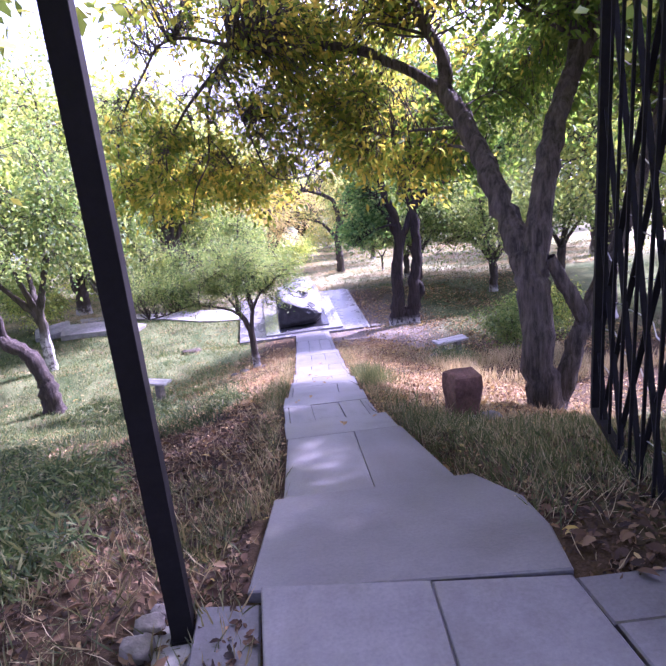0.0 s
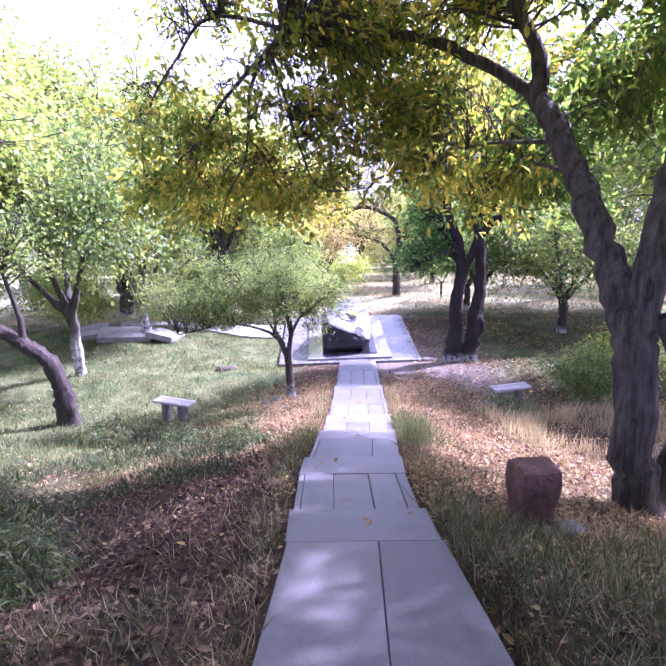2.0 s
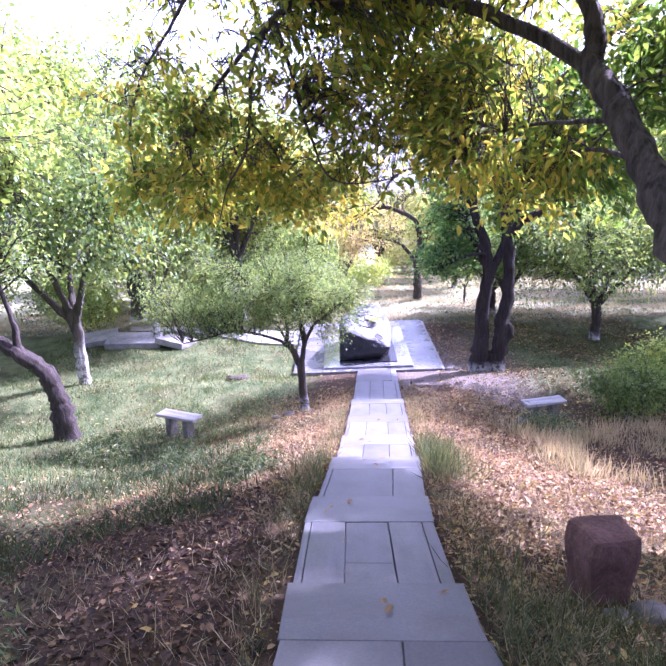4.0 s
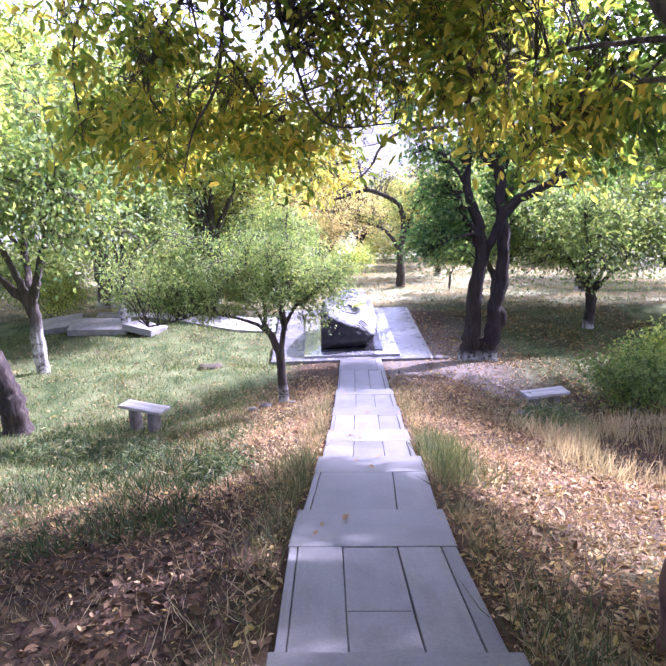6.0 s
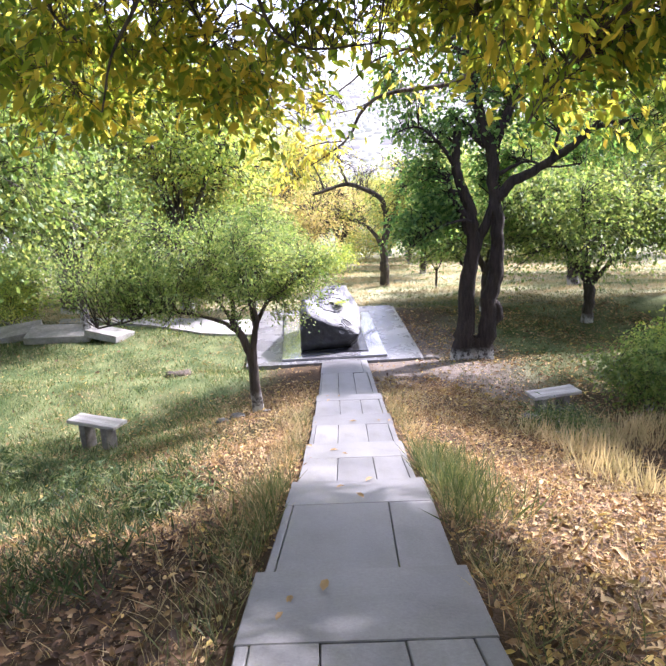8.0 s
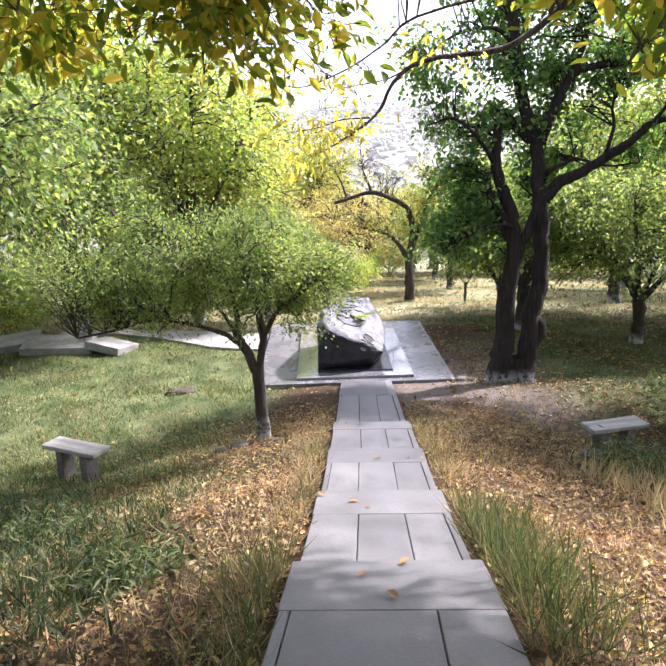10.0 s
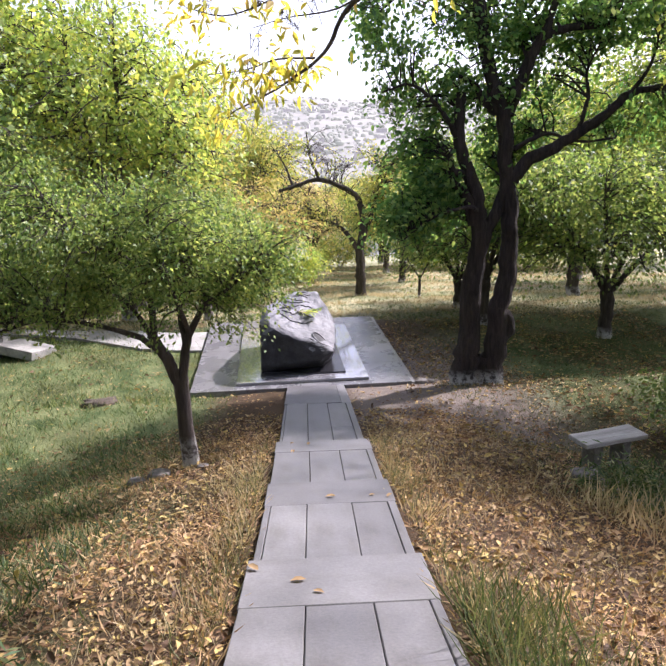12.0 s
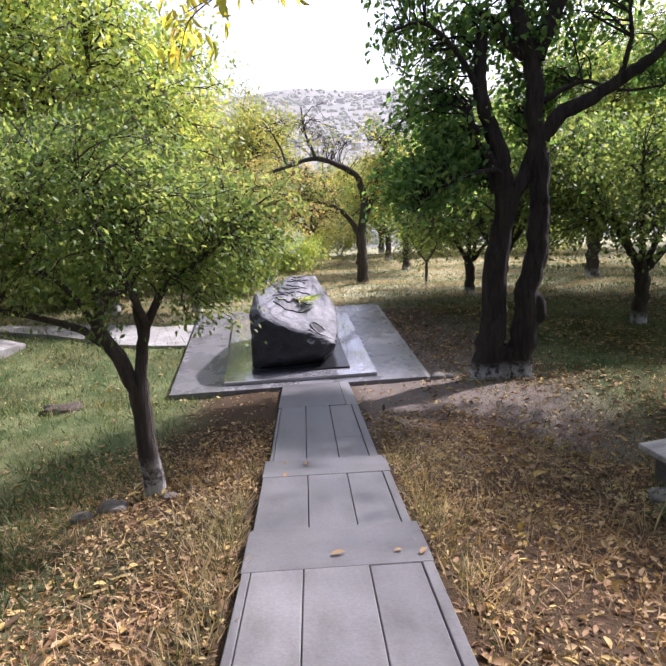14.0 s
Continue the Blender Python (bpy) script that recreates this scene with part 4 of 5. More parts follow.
def orchard():
    """Four kinds of orchard tree, each built once, then repeated."""
    rng = np.random.default_rng(77)
    kinds = []
    specs = [("orchard_tree", LEAF_APPLE, "lime-washed orchard tree with a wide green crown", 0.0), ("pear_tree", LEAF_GREEN, "tall leafy green orchard tree", 0.0),
             ("yellowing_tree", LEAF_YELLOW, "orchard tree with crown turning yellow", 0.0), ("russet_tree", LEAF_RUSSET, "half-bare orchard tree with pale yellow leaves", 0.45),
             ("orchard_tree", LEAF_APPLE, "orchard tree with tall white lime-washed trunk", 0.0)]
    for i, (nm, lm, lab, bare) in enumerate(specs):
        h = (3.6, 5.2, 4.4, 3.8, 4.2)[i]
        fork = 0.27 * h
        limbs = [([(0, 0, -0.2), (0.03, 0, 0.5 * fork), (0, 0.03, fork)], 0.10 if i == 4 else 0.13, 0.09 if i == 4 else 0.11)]
        for k in range(5):
            a = k * 2 * math.pi / 5 + rng.uniform(-0.4, 0.4)
            rr = rng.uniform(0.9, 1.5) * (0.8 if i == 1 else 1)
            zt = h * rng.uniform(0.62, 0.85)
            limbs.append(([(0, 0, fork * 0.9), (0.35 * rr * math.cos(a), 0.35 * rr * math.sin(a), fork + 0.3 * (zt - fork)), (rr * math.cos(a), rr * math.sin(a), zt)], 0.075, 0.02))
        blobs = [((0, 0, 0.78 * h), (1.2, 1.2, 0.22 * h), 2.0)]
        for k in range(6):
            a = k * math.pi / 3 + rng.uniform(-0.3, 0.3)
            blobs.append(((1.2 * math.cos(a), 1.2 * math.sin(a), h * rng.uniform(0.5, 0.72)), (0.95, 0.95, 0.2 * h), 1.0))
        t = tree(nm, (0, 0, 0), limbs, blobs, lm, BARK_WHITE if i == 4 else BARK_FAR, 100 + i, 270, 78, 0.075, 0.3, 0.06, 0.19, 0.1, bare, label=lab)
        t["group"] = "orchard trees"
        kinds.append(t)
    # kind, x, y, scale
    spots = [(4, -7.35, 19.2, 1.5), (4, -6.6, 23.6, 1.2), (1, -4.4, 27.5, 1.75), (2, -4.6, 30.5, 1.7), (0, -2.2, 27.0, 1.0), (3, -0.4, 34.0, 1.25), (2, -1.8, 37.0, 1.6),
             (1, -8.5, 28.0, 2.2), (1, -10.8, 21.0, 1.9), (1, -10.2, 16.5, 2.0), (1, -13.5, 25.0, 2.4), (2, -12.5, 31.0, 1.7), (3, -7.0, 35.0, 1.5), (1, -17.5, 19.0, 1.8), (0, -15, 13.5, 1.6),
             (0, 7.15, 22.4, 1.2), (0, 10.2, 23.5, 1.25), (1, 9.5, 29.0, 1.6), (2, 5.2, 36.0, 1.2), (0, 5.4, 41.0, 1.2), (1, 13.5, 27.0, 2.0), (1, 8.8, 17.4, 1.6), (1, 11.5, 18.0, 2.0),
             (1, 15.5, 20.0, 1.7), (0, 12.0, 34.0, 1.4), (1, 17.0, 33.0, 1.7), (3, 2.0, 45.0, 1.2), (2, 8.5, 47.0, 1.4), (1, -5.5, 44.0, 1.6), (0, 0.2, 50.0, 1.2), (1, -11.5, 41.0, 1.8), (2, 14.0, 44.0, 1.5),
             (1, -9.8, 10.0, 1.5), (3, 20.0, 25.0, 1.6), (1, -20, 30, 1.8), (2, -18.0, 40.0, 1.9), (1, 21.0, 42.0, 1.8), (0, -5.0, 32.0, 1.5),
             # the trees below y = 7, mostly unseen, are added to shade the landing
             (1, 8.4, 13.6, 1.2), (0, 5.1, 27.2, 1.05), (0, 4.9, 24.3, 1.3), (1, -3.9, 0.2, 1.9), (1, -4.4, 5.2, 1.7), (1, 6.2, 6.2, 1.5), (1, 5.3, 2.3, 1.45), (2, 8.0, 4.0, 1.6), (1, 3.4, -2.6, 1.5), (1, 7.0, -1.0, 1.6), (1, -5.0, -4.0, 1.6), (2, 0.5, -6.5, 1.7), (1, -3.4, -1.2, 1.8), (1, 2.4, -4.4, 1.8), (1, -7.5, 0.8, 1.8), (1, 5.5, 4.7, 1.65), (1, -5.4, 3.0, 1.7),
             (1, -3.0, 54.0, 1.5), (0, 2.5, 56.0, 1.6), (2, 6.0, 54.0, 1.5), (1, 11.0, 56.0, 1.7), (0, -7.5, 55.0, 1.7), (1, 16.0, 53.0, 1.7), (2, -13.0, 56.0, 1.8), (0, 4.0, 62.0, 1.8), (1, -1.0, 63.0, 1.7), (0, 9.0, 64.0, 1.9), (2, -6.0, 65.0, 1.8), (1, 14.5, 66.0, 1.9)]
    for i, x, y, s in spots:
        m = pose(x, y, height(x, y), 0, 0, rng.uniform(0, 360)) @ Matrix.Diagonal((s, s, s * rng.uniform(0.92, 1.08), 1))
        copy_thing(kinds[i], m)
    for t in kinds:
        for o in (*t.children_recursive, t):
            bpy.data.objects.remove(o)
    # a sapling behind the pad
    z = height(4.6, 30.0)
    tree("sapling", (4.6, 30.0, z), [([(0, 0, -0.1), (0, 0, 0.6), (0.02, 0, 0.8)], 0.05, 0.04), ([(0.02, 0, 0.7), (0.3, 0, 1.2), (0.6, 0, 1.7)], 0.035, 0.01), ([(0, 0, 0.7), (-0.3, 0, 1.15), (-0.6, 0, 1.6)], 0.03, 0.01)],
         [((0, 0, 1.8), (0.9, 0.7, 0.4), 1.0)], LEAF_GREEN, BARK_FAR, 61, 60, 30, 0.08, 0.3, 0.05, 0.12, label="slim forked sapling in the grass")


orchard()


def bushes():
    for name, x, y, r, h, lm, seed, n, lab in [("bush", 5.3, 15.6, 0.9, 1.25, LEAF_APPLE, 71, 150, "dense dark green bush in dry grass"), ("bush", 6.6, 16.8, 1.0, 1.4, LEAF_GREEN, 72, 150, "broad green bush under the trees"),
                                               ("bush", -4.7, 13.3, 0.5, 0.25, LAWN, 73, 45, "low dark weeds in the grass"), ("bush", -1.8, 10.6, 0.3, 0.14, LAWN, 84, 34, "low dark green weeds among fallen leaves"), ("bush", -3.1, 12.4, 0.3, 0.12, LAWN, 85, 28, "low dark green weeds among fallen leaves"), ("bush", -2.5, 3.4, 0.38, 0.22, LAWN, 87, 60, "rank dark green weeds beside the gate post"), ("bush", -2.9, 5.6, 0.5, 0.3, LAWN, 88, 60, "rank dark green weeds among fallen leaves"), ("bush", -4.6, 8.2, 0.6, 0.3, LAWN, 89, 60, "rank dark green weeds among fallen leaves"), ("bush", 3.1, 13.9, 0.45, 0.18, LAWN, 86, 50, "low dark weeds beside the bench"),
                                               ("bush", -1.4, 30.5, 0.9, 1.5, LEAF_GREEN, 74, 110, "green suckers under the far trees"), ("bush", 0.6, 38.0, 1.6, 1.6, LEAF_GREEN, 75, 130, "tangled green scrub under the far trees"),
                                               ("bush", 3.6, 46.0, 2.2, 2.0, LEAF_YELLOW, 76, 150, "yellowing scrub at the orchard's end"), ("bush", -3.0, 42.0, 2.2, 2.0, LEAF_GREEN, 77, 150, "tangled green scrub under the far trees"),
                                               ("bush", 8.0, 43.0, 2.0, 1.8, LEAF_GREEN, 78, 150, "tangled green scrub under the far trees"), ("bush", 12.5, 40.0, 2.2, 1.9, LEAF_GREEN, 79, 150, "tangled green scrub under the far trees"),
                                               ("bush", -6.0, 30.0, 1.3, 1.6, LEAF_APPLE, 80, 130, "leafy suckers under the orchard trees"), ("bush", -9.5, 25.5, 1.3, 1.5, LEAF_GREEN, 81, 130, "leafy suckers under the orchard trees"),
                                               ("bush", -11.5, 29.0, 1.6, 1.9, LEAF_APPLE, 82, 130, "leafy suckers under the orchard trees"), ("bush", -12.5, 33.0, 2.2, 2.6, LEAF_APPLE, 90, 150, "tall leafy scrub under the orchard trees"), ("bush", -9.3, 34.0, 2.0, 2.4, LEAF_GREEN, 91, 150, "tall leafy scrub under the orchard trees"), ("bush", -16.5, 31.0, 2.4, 2.8, LEAF_APPLE, 92, 150, "tall leafy scrub under the orchard trees"), ("bush", -6.6, 37.0, 2.0, 2.2, LEAF_GREEN, 93, 150, "tall leafy scrub under the orchard trees"), ("bush", -3.6, 33.5, 1.5, 1.6, LEAF_YELLOW, 83, 130, "yellowing suckers under the orchard trees")]:
        z = height(x, y)
        limbs = [([(0, 0, -0.05), (0.3 * r * math.cos(a), 0.3 * r * math.sin(a), 0.4 * h), (0.6 * r * math.cos(a), 0.6 * r * math.sin(a), 0.7 * h)], 0.02, 0.008) for a in (0.3, 1.6, 2.8, 4.0, 5.3)]
        tree(name, (x, y, z), limbs, [((0, 0, 0.55 * h), (r, r, 0.45 * h), 1.0)], lm, BARK_FAR, seed, n, 90 if lm is LAWN else 45, (0.10 if lm is LAWN else 0.07) if y < 28 else 0.12, 0.07 if lm is LAWN else 0.3, 0.05, 0.12 if y < 28 else 0.22, category="bush", label=lab)


bushes()


# ---- the stepped path ----
def slab(u0, u1, v0, v1, z0, z1, thick, gap=0.0025, flare=0.0):
    """One slab with a worn rim. u runs along the path, v across; z0, z1: heights of the near and far rim."""
    verts = []
    def at(u, v, z):
        y = u - 0.05 * v
        return (float(centre(u)) + v, y, z)
    u0, u1, v0, v1 = u0 + gap, u1 - gap, v0 + gap, v1 - gap
    def zz(u):
        return z0 + (z1 - z0) * (u - u0) / (u1 - u0)
    c = 0.005
    for ins, dz in ((0, -thick), (0, -c), (c, 0)):
        for u, v in ((u0 + ins, v0 + ins), (u0 + ins, v1 + flare - ins), (u1 - ins, v1 - ins), (u1 - ins, v0 + ins)):
            verts.append(at(u, v, zz(u) + dz))
    faces = [(8, 9, 10, 11)]
    for a in (0, 4):
        for i in range(4):
            k = (i + 1) % 4
            faces.append((a + i, a + k, a + k + 4, a + i + 4))
    me = bpy.data.meshes.new("paving_slab")
    me.from_pydata(verts, [], faces)
    me.materials.append(PATH_STONE)
    return me


def make_path():
    rng = random.Random(4)
    root = tagged(new("pavement"), "stepped garden path of grey sawn stone slabs", "path", kind="structure")
    def put(me):
        ob = new("paving_slab", me)
        ob.parent = root
    rows = tread_heights()
    W = 0.505
    for k, (j, d, z, s, nxt) in enumerate(rows):
        w = W + 0.008
        if k == 0:
            continue
        jit = rng.uniform(-0.004, 0.004)
        if nxt is None:
            put(slab(j, j + d, -w, 0.36, z, z - s * d, 0.25))
            put(slab(j, j + d, 0.36, w, z - 0.006, z - s * d - 0.006, 0.25))
            continue
        put(slab(j, j + d, -w, w, z + jit, z - s * d + jit, 0.30))
    # treads
    cols = {0: [-0.5, 0.1, 0.53], 1: [-W, -0.45, -0.18, 0.15, 0.41, W], 2: [-W, -0.45, 0.2, W], 3: [-W, -0.17, 0.17, 0.45, W], 4: [-W, -0.455, -0.18, 0.165, 0.44, W], 5: [-W, -0.15, 0.16, 0.44, W], 6: [-W, -0.47, -0.16, 0.14, 0.42, W]}
    for k, (j, d, z, s, nxt) in enumerate(rows[:-1]):
        f, zn = j + d, float(slope(nxt))
        z0 = zn + s * (nxt - f)
        c = cols[k]
        for i in range(len(c) - 1):
            dz = rng.uniform(-0.005, 0.003)
            cut = rng.uniform(0.35, 0.6) if (k, i) in ((1, 2), (6, 3)) else None
            if cut:
                m = f + (nxt - f) * cut
                zm = z0 + (zn - z0) * cut
                put(slab(f, m, c[i], c[i + 1], z0 + dz, zm + dz, 0.2))
                put(slab(m, nxt, c[i], c[i + 1], zm + dz - 0.004, zn + dz - 0.004, 0.2))
            else:
                put(slab(f, nxt, c[i], c[i + 1], z0 + dz, zn + dz, 0.2, flare=0.15 if (k, i) == (0, 1) else 0.0))
    # the wide slabs of the landing by the gate
    def poly(pts, z, thick, tilt=0.0):
        bm = bmesh.new()
        top = [bm.verts.new((x, y, z - tilt * (y - pts[0][1]))) for x, y in pts]
        bm.faces.new(top)
        r = bmesh.ops.extrude_face_region(bm, geom=bm.faces[:])
        for v in [g for g in r["geom"] if isinstance(g, bmesh.types.BMVert)]:
            v.co.z -= thick
        bmesh.ops.recalc_face_normals(bm, faces=bm.faces[:])
        edges = [e for e in bm.edges if all(v in top for v in e.verts)]
        bmesh.ops.bevel(bm, geom=edges, offset=0.008, segments=1, affect="EDGES")
        me = bpy.data.meshes.new("paving_slab")
        bm.to_mesh(me)
        bm.free()
        me.materials.append(PATH_STONE)
        put(me)
    poly([(-1.10, 2.54), (0.21, 2.30), (0.30, 2.70), (0.32, 3.08), (0.19, 3.50), (-0.97, 3.56)], -0.022, 0.45, 0.2)
    poly([(-1.04, 1.2), (-0.432, 1.1), (-0.352, 2.39), (-1.04, 2.52)], 0.012, 0.3)
    poly([(-0.43, 1.1), (0.26, 1.0), (0.20, 2.29), (-0.35, 2.385)], 0.010, 0.3)
    poly([(0.27, 1.0), (1.4, 0.9), (1.4, 1.93), (0.23, 2.01)], 0.008, 0.3)
    poly([(0.225, 2.02), (1.4, 1.94), (1.4, 2.2), (0.21, 2.285)], -0.004, 0.3)
    poly([(-1.33, 2.2), (-1.06, 2.16), (-1.05, 2.5), (-1.31, 2.55)], -0.06, 0.3)
    for y in (-0.2, -1.4):
        poly([(-1.04, y), (0.16, y), (0.16, y + 1.18), (-1.04, y + 1.18)], 0.02, 0.3)
        poly([(0.18, y), (1.4, y), (1.4, y + 1.08), (0.18, y + 1.08)], 0.021, 0.3)


# ---- the memorial ----
def make_memorial():
    pad = tagged(empty("pavement_pad", 0.12, 22.3, -4.62), "square pad of pale grey stone slabs", "pavement", kind="structure")
    xs, ys = [-2.01, -1.22, 0.0, 1.26, 2.01], [-2.55, -1.3, 0.0, 1.28, 2.56]
    for i in range(4):
        for k in range(4):
            bm = bmesh.new()
            box(bm, xs[i] + 0.0012, xs[i + 1] - 0.0012, ys[k] + 0.0012, ys[k + 1] - 0.0012, -0.1, 0.16, 0.003)
            part("paving_slab", bm, PAD_STONE, pad)
    bm = bmesh.new()
    box(bm, 2.015, 2.09, -2.5, 2.56, -0.1, 0.13, 0.01)
    tagged(mesh_object("kerb", bm, CONCRETE), "narrow concrete kerb along the stone pad", "kerb", kind="structure").matrix_world = pose(0.12, 22.3, -4.62)
    # a broken stone at the corner
    for i, (x, y, s) in enumerate([(2.3, 19.72, 0.09), (2.47, 19.76, 0.06)]):
        ob = tagged(mesh_object("corner_stone", rough_stone((s * 1.3, s, s * 0.7), 3 + i), ROCK, None, "", True), "small broken stone at the pad's corner", "stone", "loose stones")
        ob.location = (x, y, height(x, y) + 0.03)
    plinth = tagged(empty("plinth", 0.15, 22.0, -4.46), "low polished grey stone plinth with dark inset", "plinth")
    bm = bmesh.new()
    box(bm, -1.22, 1.22, -2.03, 2.0, 0, 0.055, 0.006)
    part("slab", bm, PLINTH_STONE, plinth)
    bm = bmesh.new()
    box(bm, -0.78, 0.82, -1.72, 1.2, 0.056, 0.085, 0.006)
    part("inset", bm, DARK_BASE, plinth, "dark stone inset under the boulder")
    # the boulder: a split block, rough front and left flank coloured as shaded, smooth sloping top
    bm = bmesh.new()
    corners = [(-0.76, -1.52, 0), (0.42, -1.35, 0), (0.62, -0.9, 0), (0.6, 0.3, 0), (-0.6, 0.5, 0), (-0.76, -1.5, 0.5), (-0.76, -1.1, 0.92), (-0.54, -1.5, 0.88),
               (-0.6, -1.56, 0.70), (-0.24, -1.6, 0.68), (0.12, -1.63, 0.42), (0.33, -1.62, 0.26), (0.64, -1.5, 0.37), (0.70, -1.05, 0.60), (0.3, -1.05, 0.78), (-0.66, -0.8, 1.10),
               (-0.2, -0.4, 1.17), (0.04, 0.0, 1.24), (0.41, 0.0, 1.24), (0.58, -0.1, 0.97), (0.73, -0.5, 0.70), (0.6, 0.55, 0.6), (-0.5, 0.65, 0.8)]
    for c in corners:
        bm.verts.new(c)
    bmesh.ops.convex_hull(bm, input=bm.verts[:])
    bmesh.ops.delete(bm, geom=[v for v in bm.verts if not v.link_faces], context="VERTS")
    bmesh.ops.triangulate(bm, faces=bm.faces[:])
    bmesh.ops.bevel(bm, geom=bm.edges[:], offset=0.022, segments=1, affect="EDGES")
    bmesh.ops.triangulate(bm, faces=bm.faces[:])
    for _ in range(3):
        bmesh.ops.subdivide_edges(bm, edges=[e for e in bm.edges if e.calc_length() > 0.09], cuts=1, use_grid_fill=True)
        bmesh.ops.triangulate(bm, faces=bm.faces[:])
    for v in bm.verts:
        if v.co.z > 0.02:
            n = v.co * 1.7
            v.co += Vector((noise.noise(n), noise.noise(n + Vector((9, 0, 0))), noise.noise(n + Vector((0, 9, 0))))) * 0.045
            n = v.co * 6
            v.co += v.normal * 0.032 * noise.noise(n)
    bm.normal_update()
    me = bpy.data.meshes.new("boulder")
    for f in bm.faces:
        # steep front and left faces get the darker stone: shade put into colour
        f.material_index = 1 if (f.normal.y < -0.5 and f.normal.z < 0.42) or f.normal.x < -0.8 else 0
        f.smooth = False
    bm.to_mesh(me)
    bm.free()
    me.materials.append(BOULDER_STONE)
    me.materials.append(BOULDER_SHADED)
    ob = new("boulder", me)
    ob.matrix_world = pose(0.15, 22.0, -4.376)
    tagged(ob, "large split grey basalt boulder with carved sloping top", "boulder")
    return ob


make_path()
boulder = make_memorial()
bpy.context.view_layer.update()


def carvings():
    """Grooved lines carved in the boulder's top, that cannot be read, and an oval medallion on its flank."""
    rng = random.Random(8)
    def drop(x, y):
        ok, p, n, _ = boulder.ray_cast(Vector((x, y, 4)), Vector((0, 0, -1)))
        return p + n * 0.004 if ok else None
    strokes = [(-0.36, -1.02, 0.62, 0.13), (-0.32, -0.9, 0.30, 0.06), (-0.36, -0.8, 0.26, -0.03), (-0.02, -0.84, 0.34, 0.05), (-0.28, -0.68, 0.30, 0.04), (0.06, -0.66, 0.34, -0.06), (-0.2, -0.54, 0.30, 0.03),
               (-0.12, -0.42, 0.36, 0.05), (-0.08, -0.3, 0.30, -0.03), (-0.02, -0.19, 0.30, 0.03), (0.02, -0.08, 0.22, 0.02)]
    for x, y, w, bend in strokes:
        bm = bmesh.new()
        last = None
        for k in range(15):
            t = k / 14
            p = drop(x + w * t, y - bend * math.sin(math.pi * t) + 0.012 * math.sin(15 * t))
            if last and p:
                bar(bm, last, p, 0.022, 0.014)
            last = p
        part("carved_line", bm, INLAY, boulder, "dark carved line, too worn to read")
    ok, p, n, _ = boulder.ray_cast(Vector((0.36, -3.0, 0.66)), Vector((0.0, 1, -0.06)))
    long = Vector((0.42, 0, -0.9))
    long = (long - n * long.dot(n)).normalized()
    q = Matrix((n.cross(long), long, n)).transposed().to_4x4()
    m = Matrix.Translation(p + n * 0.006) @ q
    bm = bmesh.new()
    bmesh.ops.create_uvsphere(bm, u_segments=20, v_segments=8, radius=1, matrix=m @ Matrix.Diagonal((0.085, 0.155, 0.012, 1)))
    medal = part("medallion", bm, INLAY, boulder, "dark oval medallion", True)
    bm = bmesh.new()
    for k in range(28):
        a, b = (2 * math.pi * (k + e) / 28 for e in (0, 1.1))
        bar(bm, m @ Vector((0.095 * math.cos(a), 0.168 * math.sin(a), 0.004)), m @ Vector((0.095 * math.cos(b), 0.168 * math.sin(b), 0.004)), 0.024, 0.024)
    part("rim", bm, BOULDER_STONE, medal, "raised stone rim")


carvings()


def bouquet():
    """A few white flowers with green leaves, laid on the sloping stone."""
    ok, p, n, _ = boulder.ray_cast(Vector((0.12, -0.85, 4)), Vector((0, 0, -1)))
    root = tagged(new("bouquet"), "small bunch of white flowers laid on the boulder", "flowers")
    root.matrix_world = boulder.matrix_world @ Matrix.Translation(p + n * 0.02)
    rng = np.random.default_rng(15)
    k = 70
    way = rng.normal(0, 0.5, (k, 3)) + np.array([1.0, -0.35, 0.1])
    me = leaf_mesh("bouquet_leaves", rng.normal(0, 1, (k, 3)) * np.array([0.10, 0.05, 0.012]) + np.array([0.08, -0.02, 0.02]), way, unit(rng, k) + np.array([0, 0, 1.5]), rng.uniform(0.06, 0.14, k), 0.16, LEAF_GREEN)
    new("leaves", me).parent = root
    for i in range(9):
        c = rng.normal(0, 1, 3) * np.array([0.07, 0.04, 0.0]) + np.array([-0.06, 0.01, 0.03])
        m = 12
        a = np.arange(m) * 2.4
        w = np.stack([np.cos(a), np.sin(a), 0.4 + 0 * a], -1)
        me = leaf_mesh("blossom", np.tile(c, (m, 1)), w, np.tile([0, 0, 1.0], (m, 1)) + w * 0.3, np.full(m, 0.035), 0.3, PETAL)
        new("blossom", me).parent = root


bouquet()


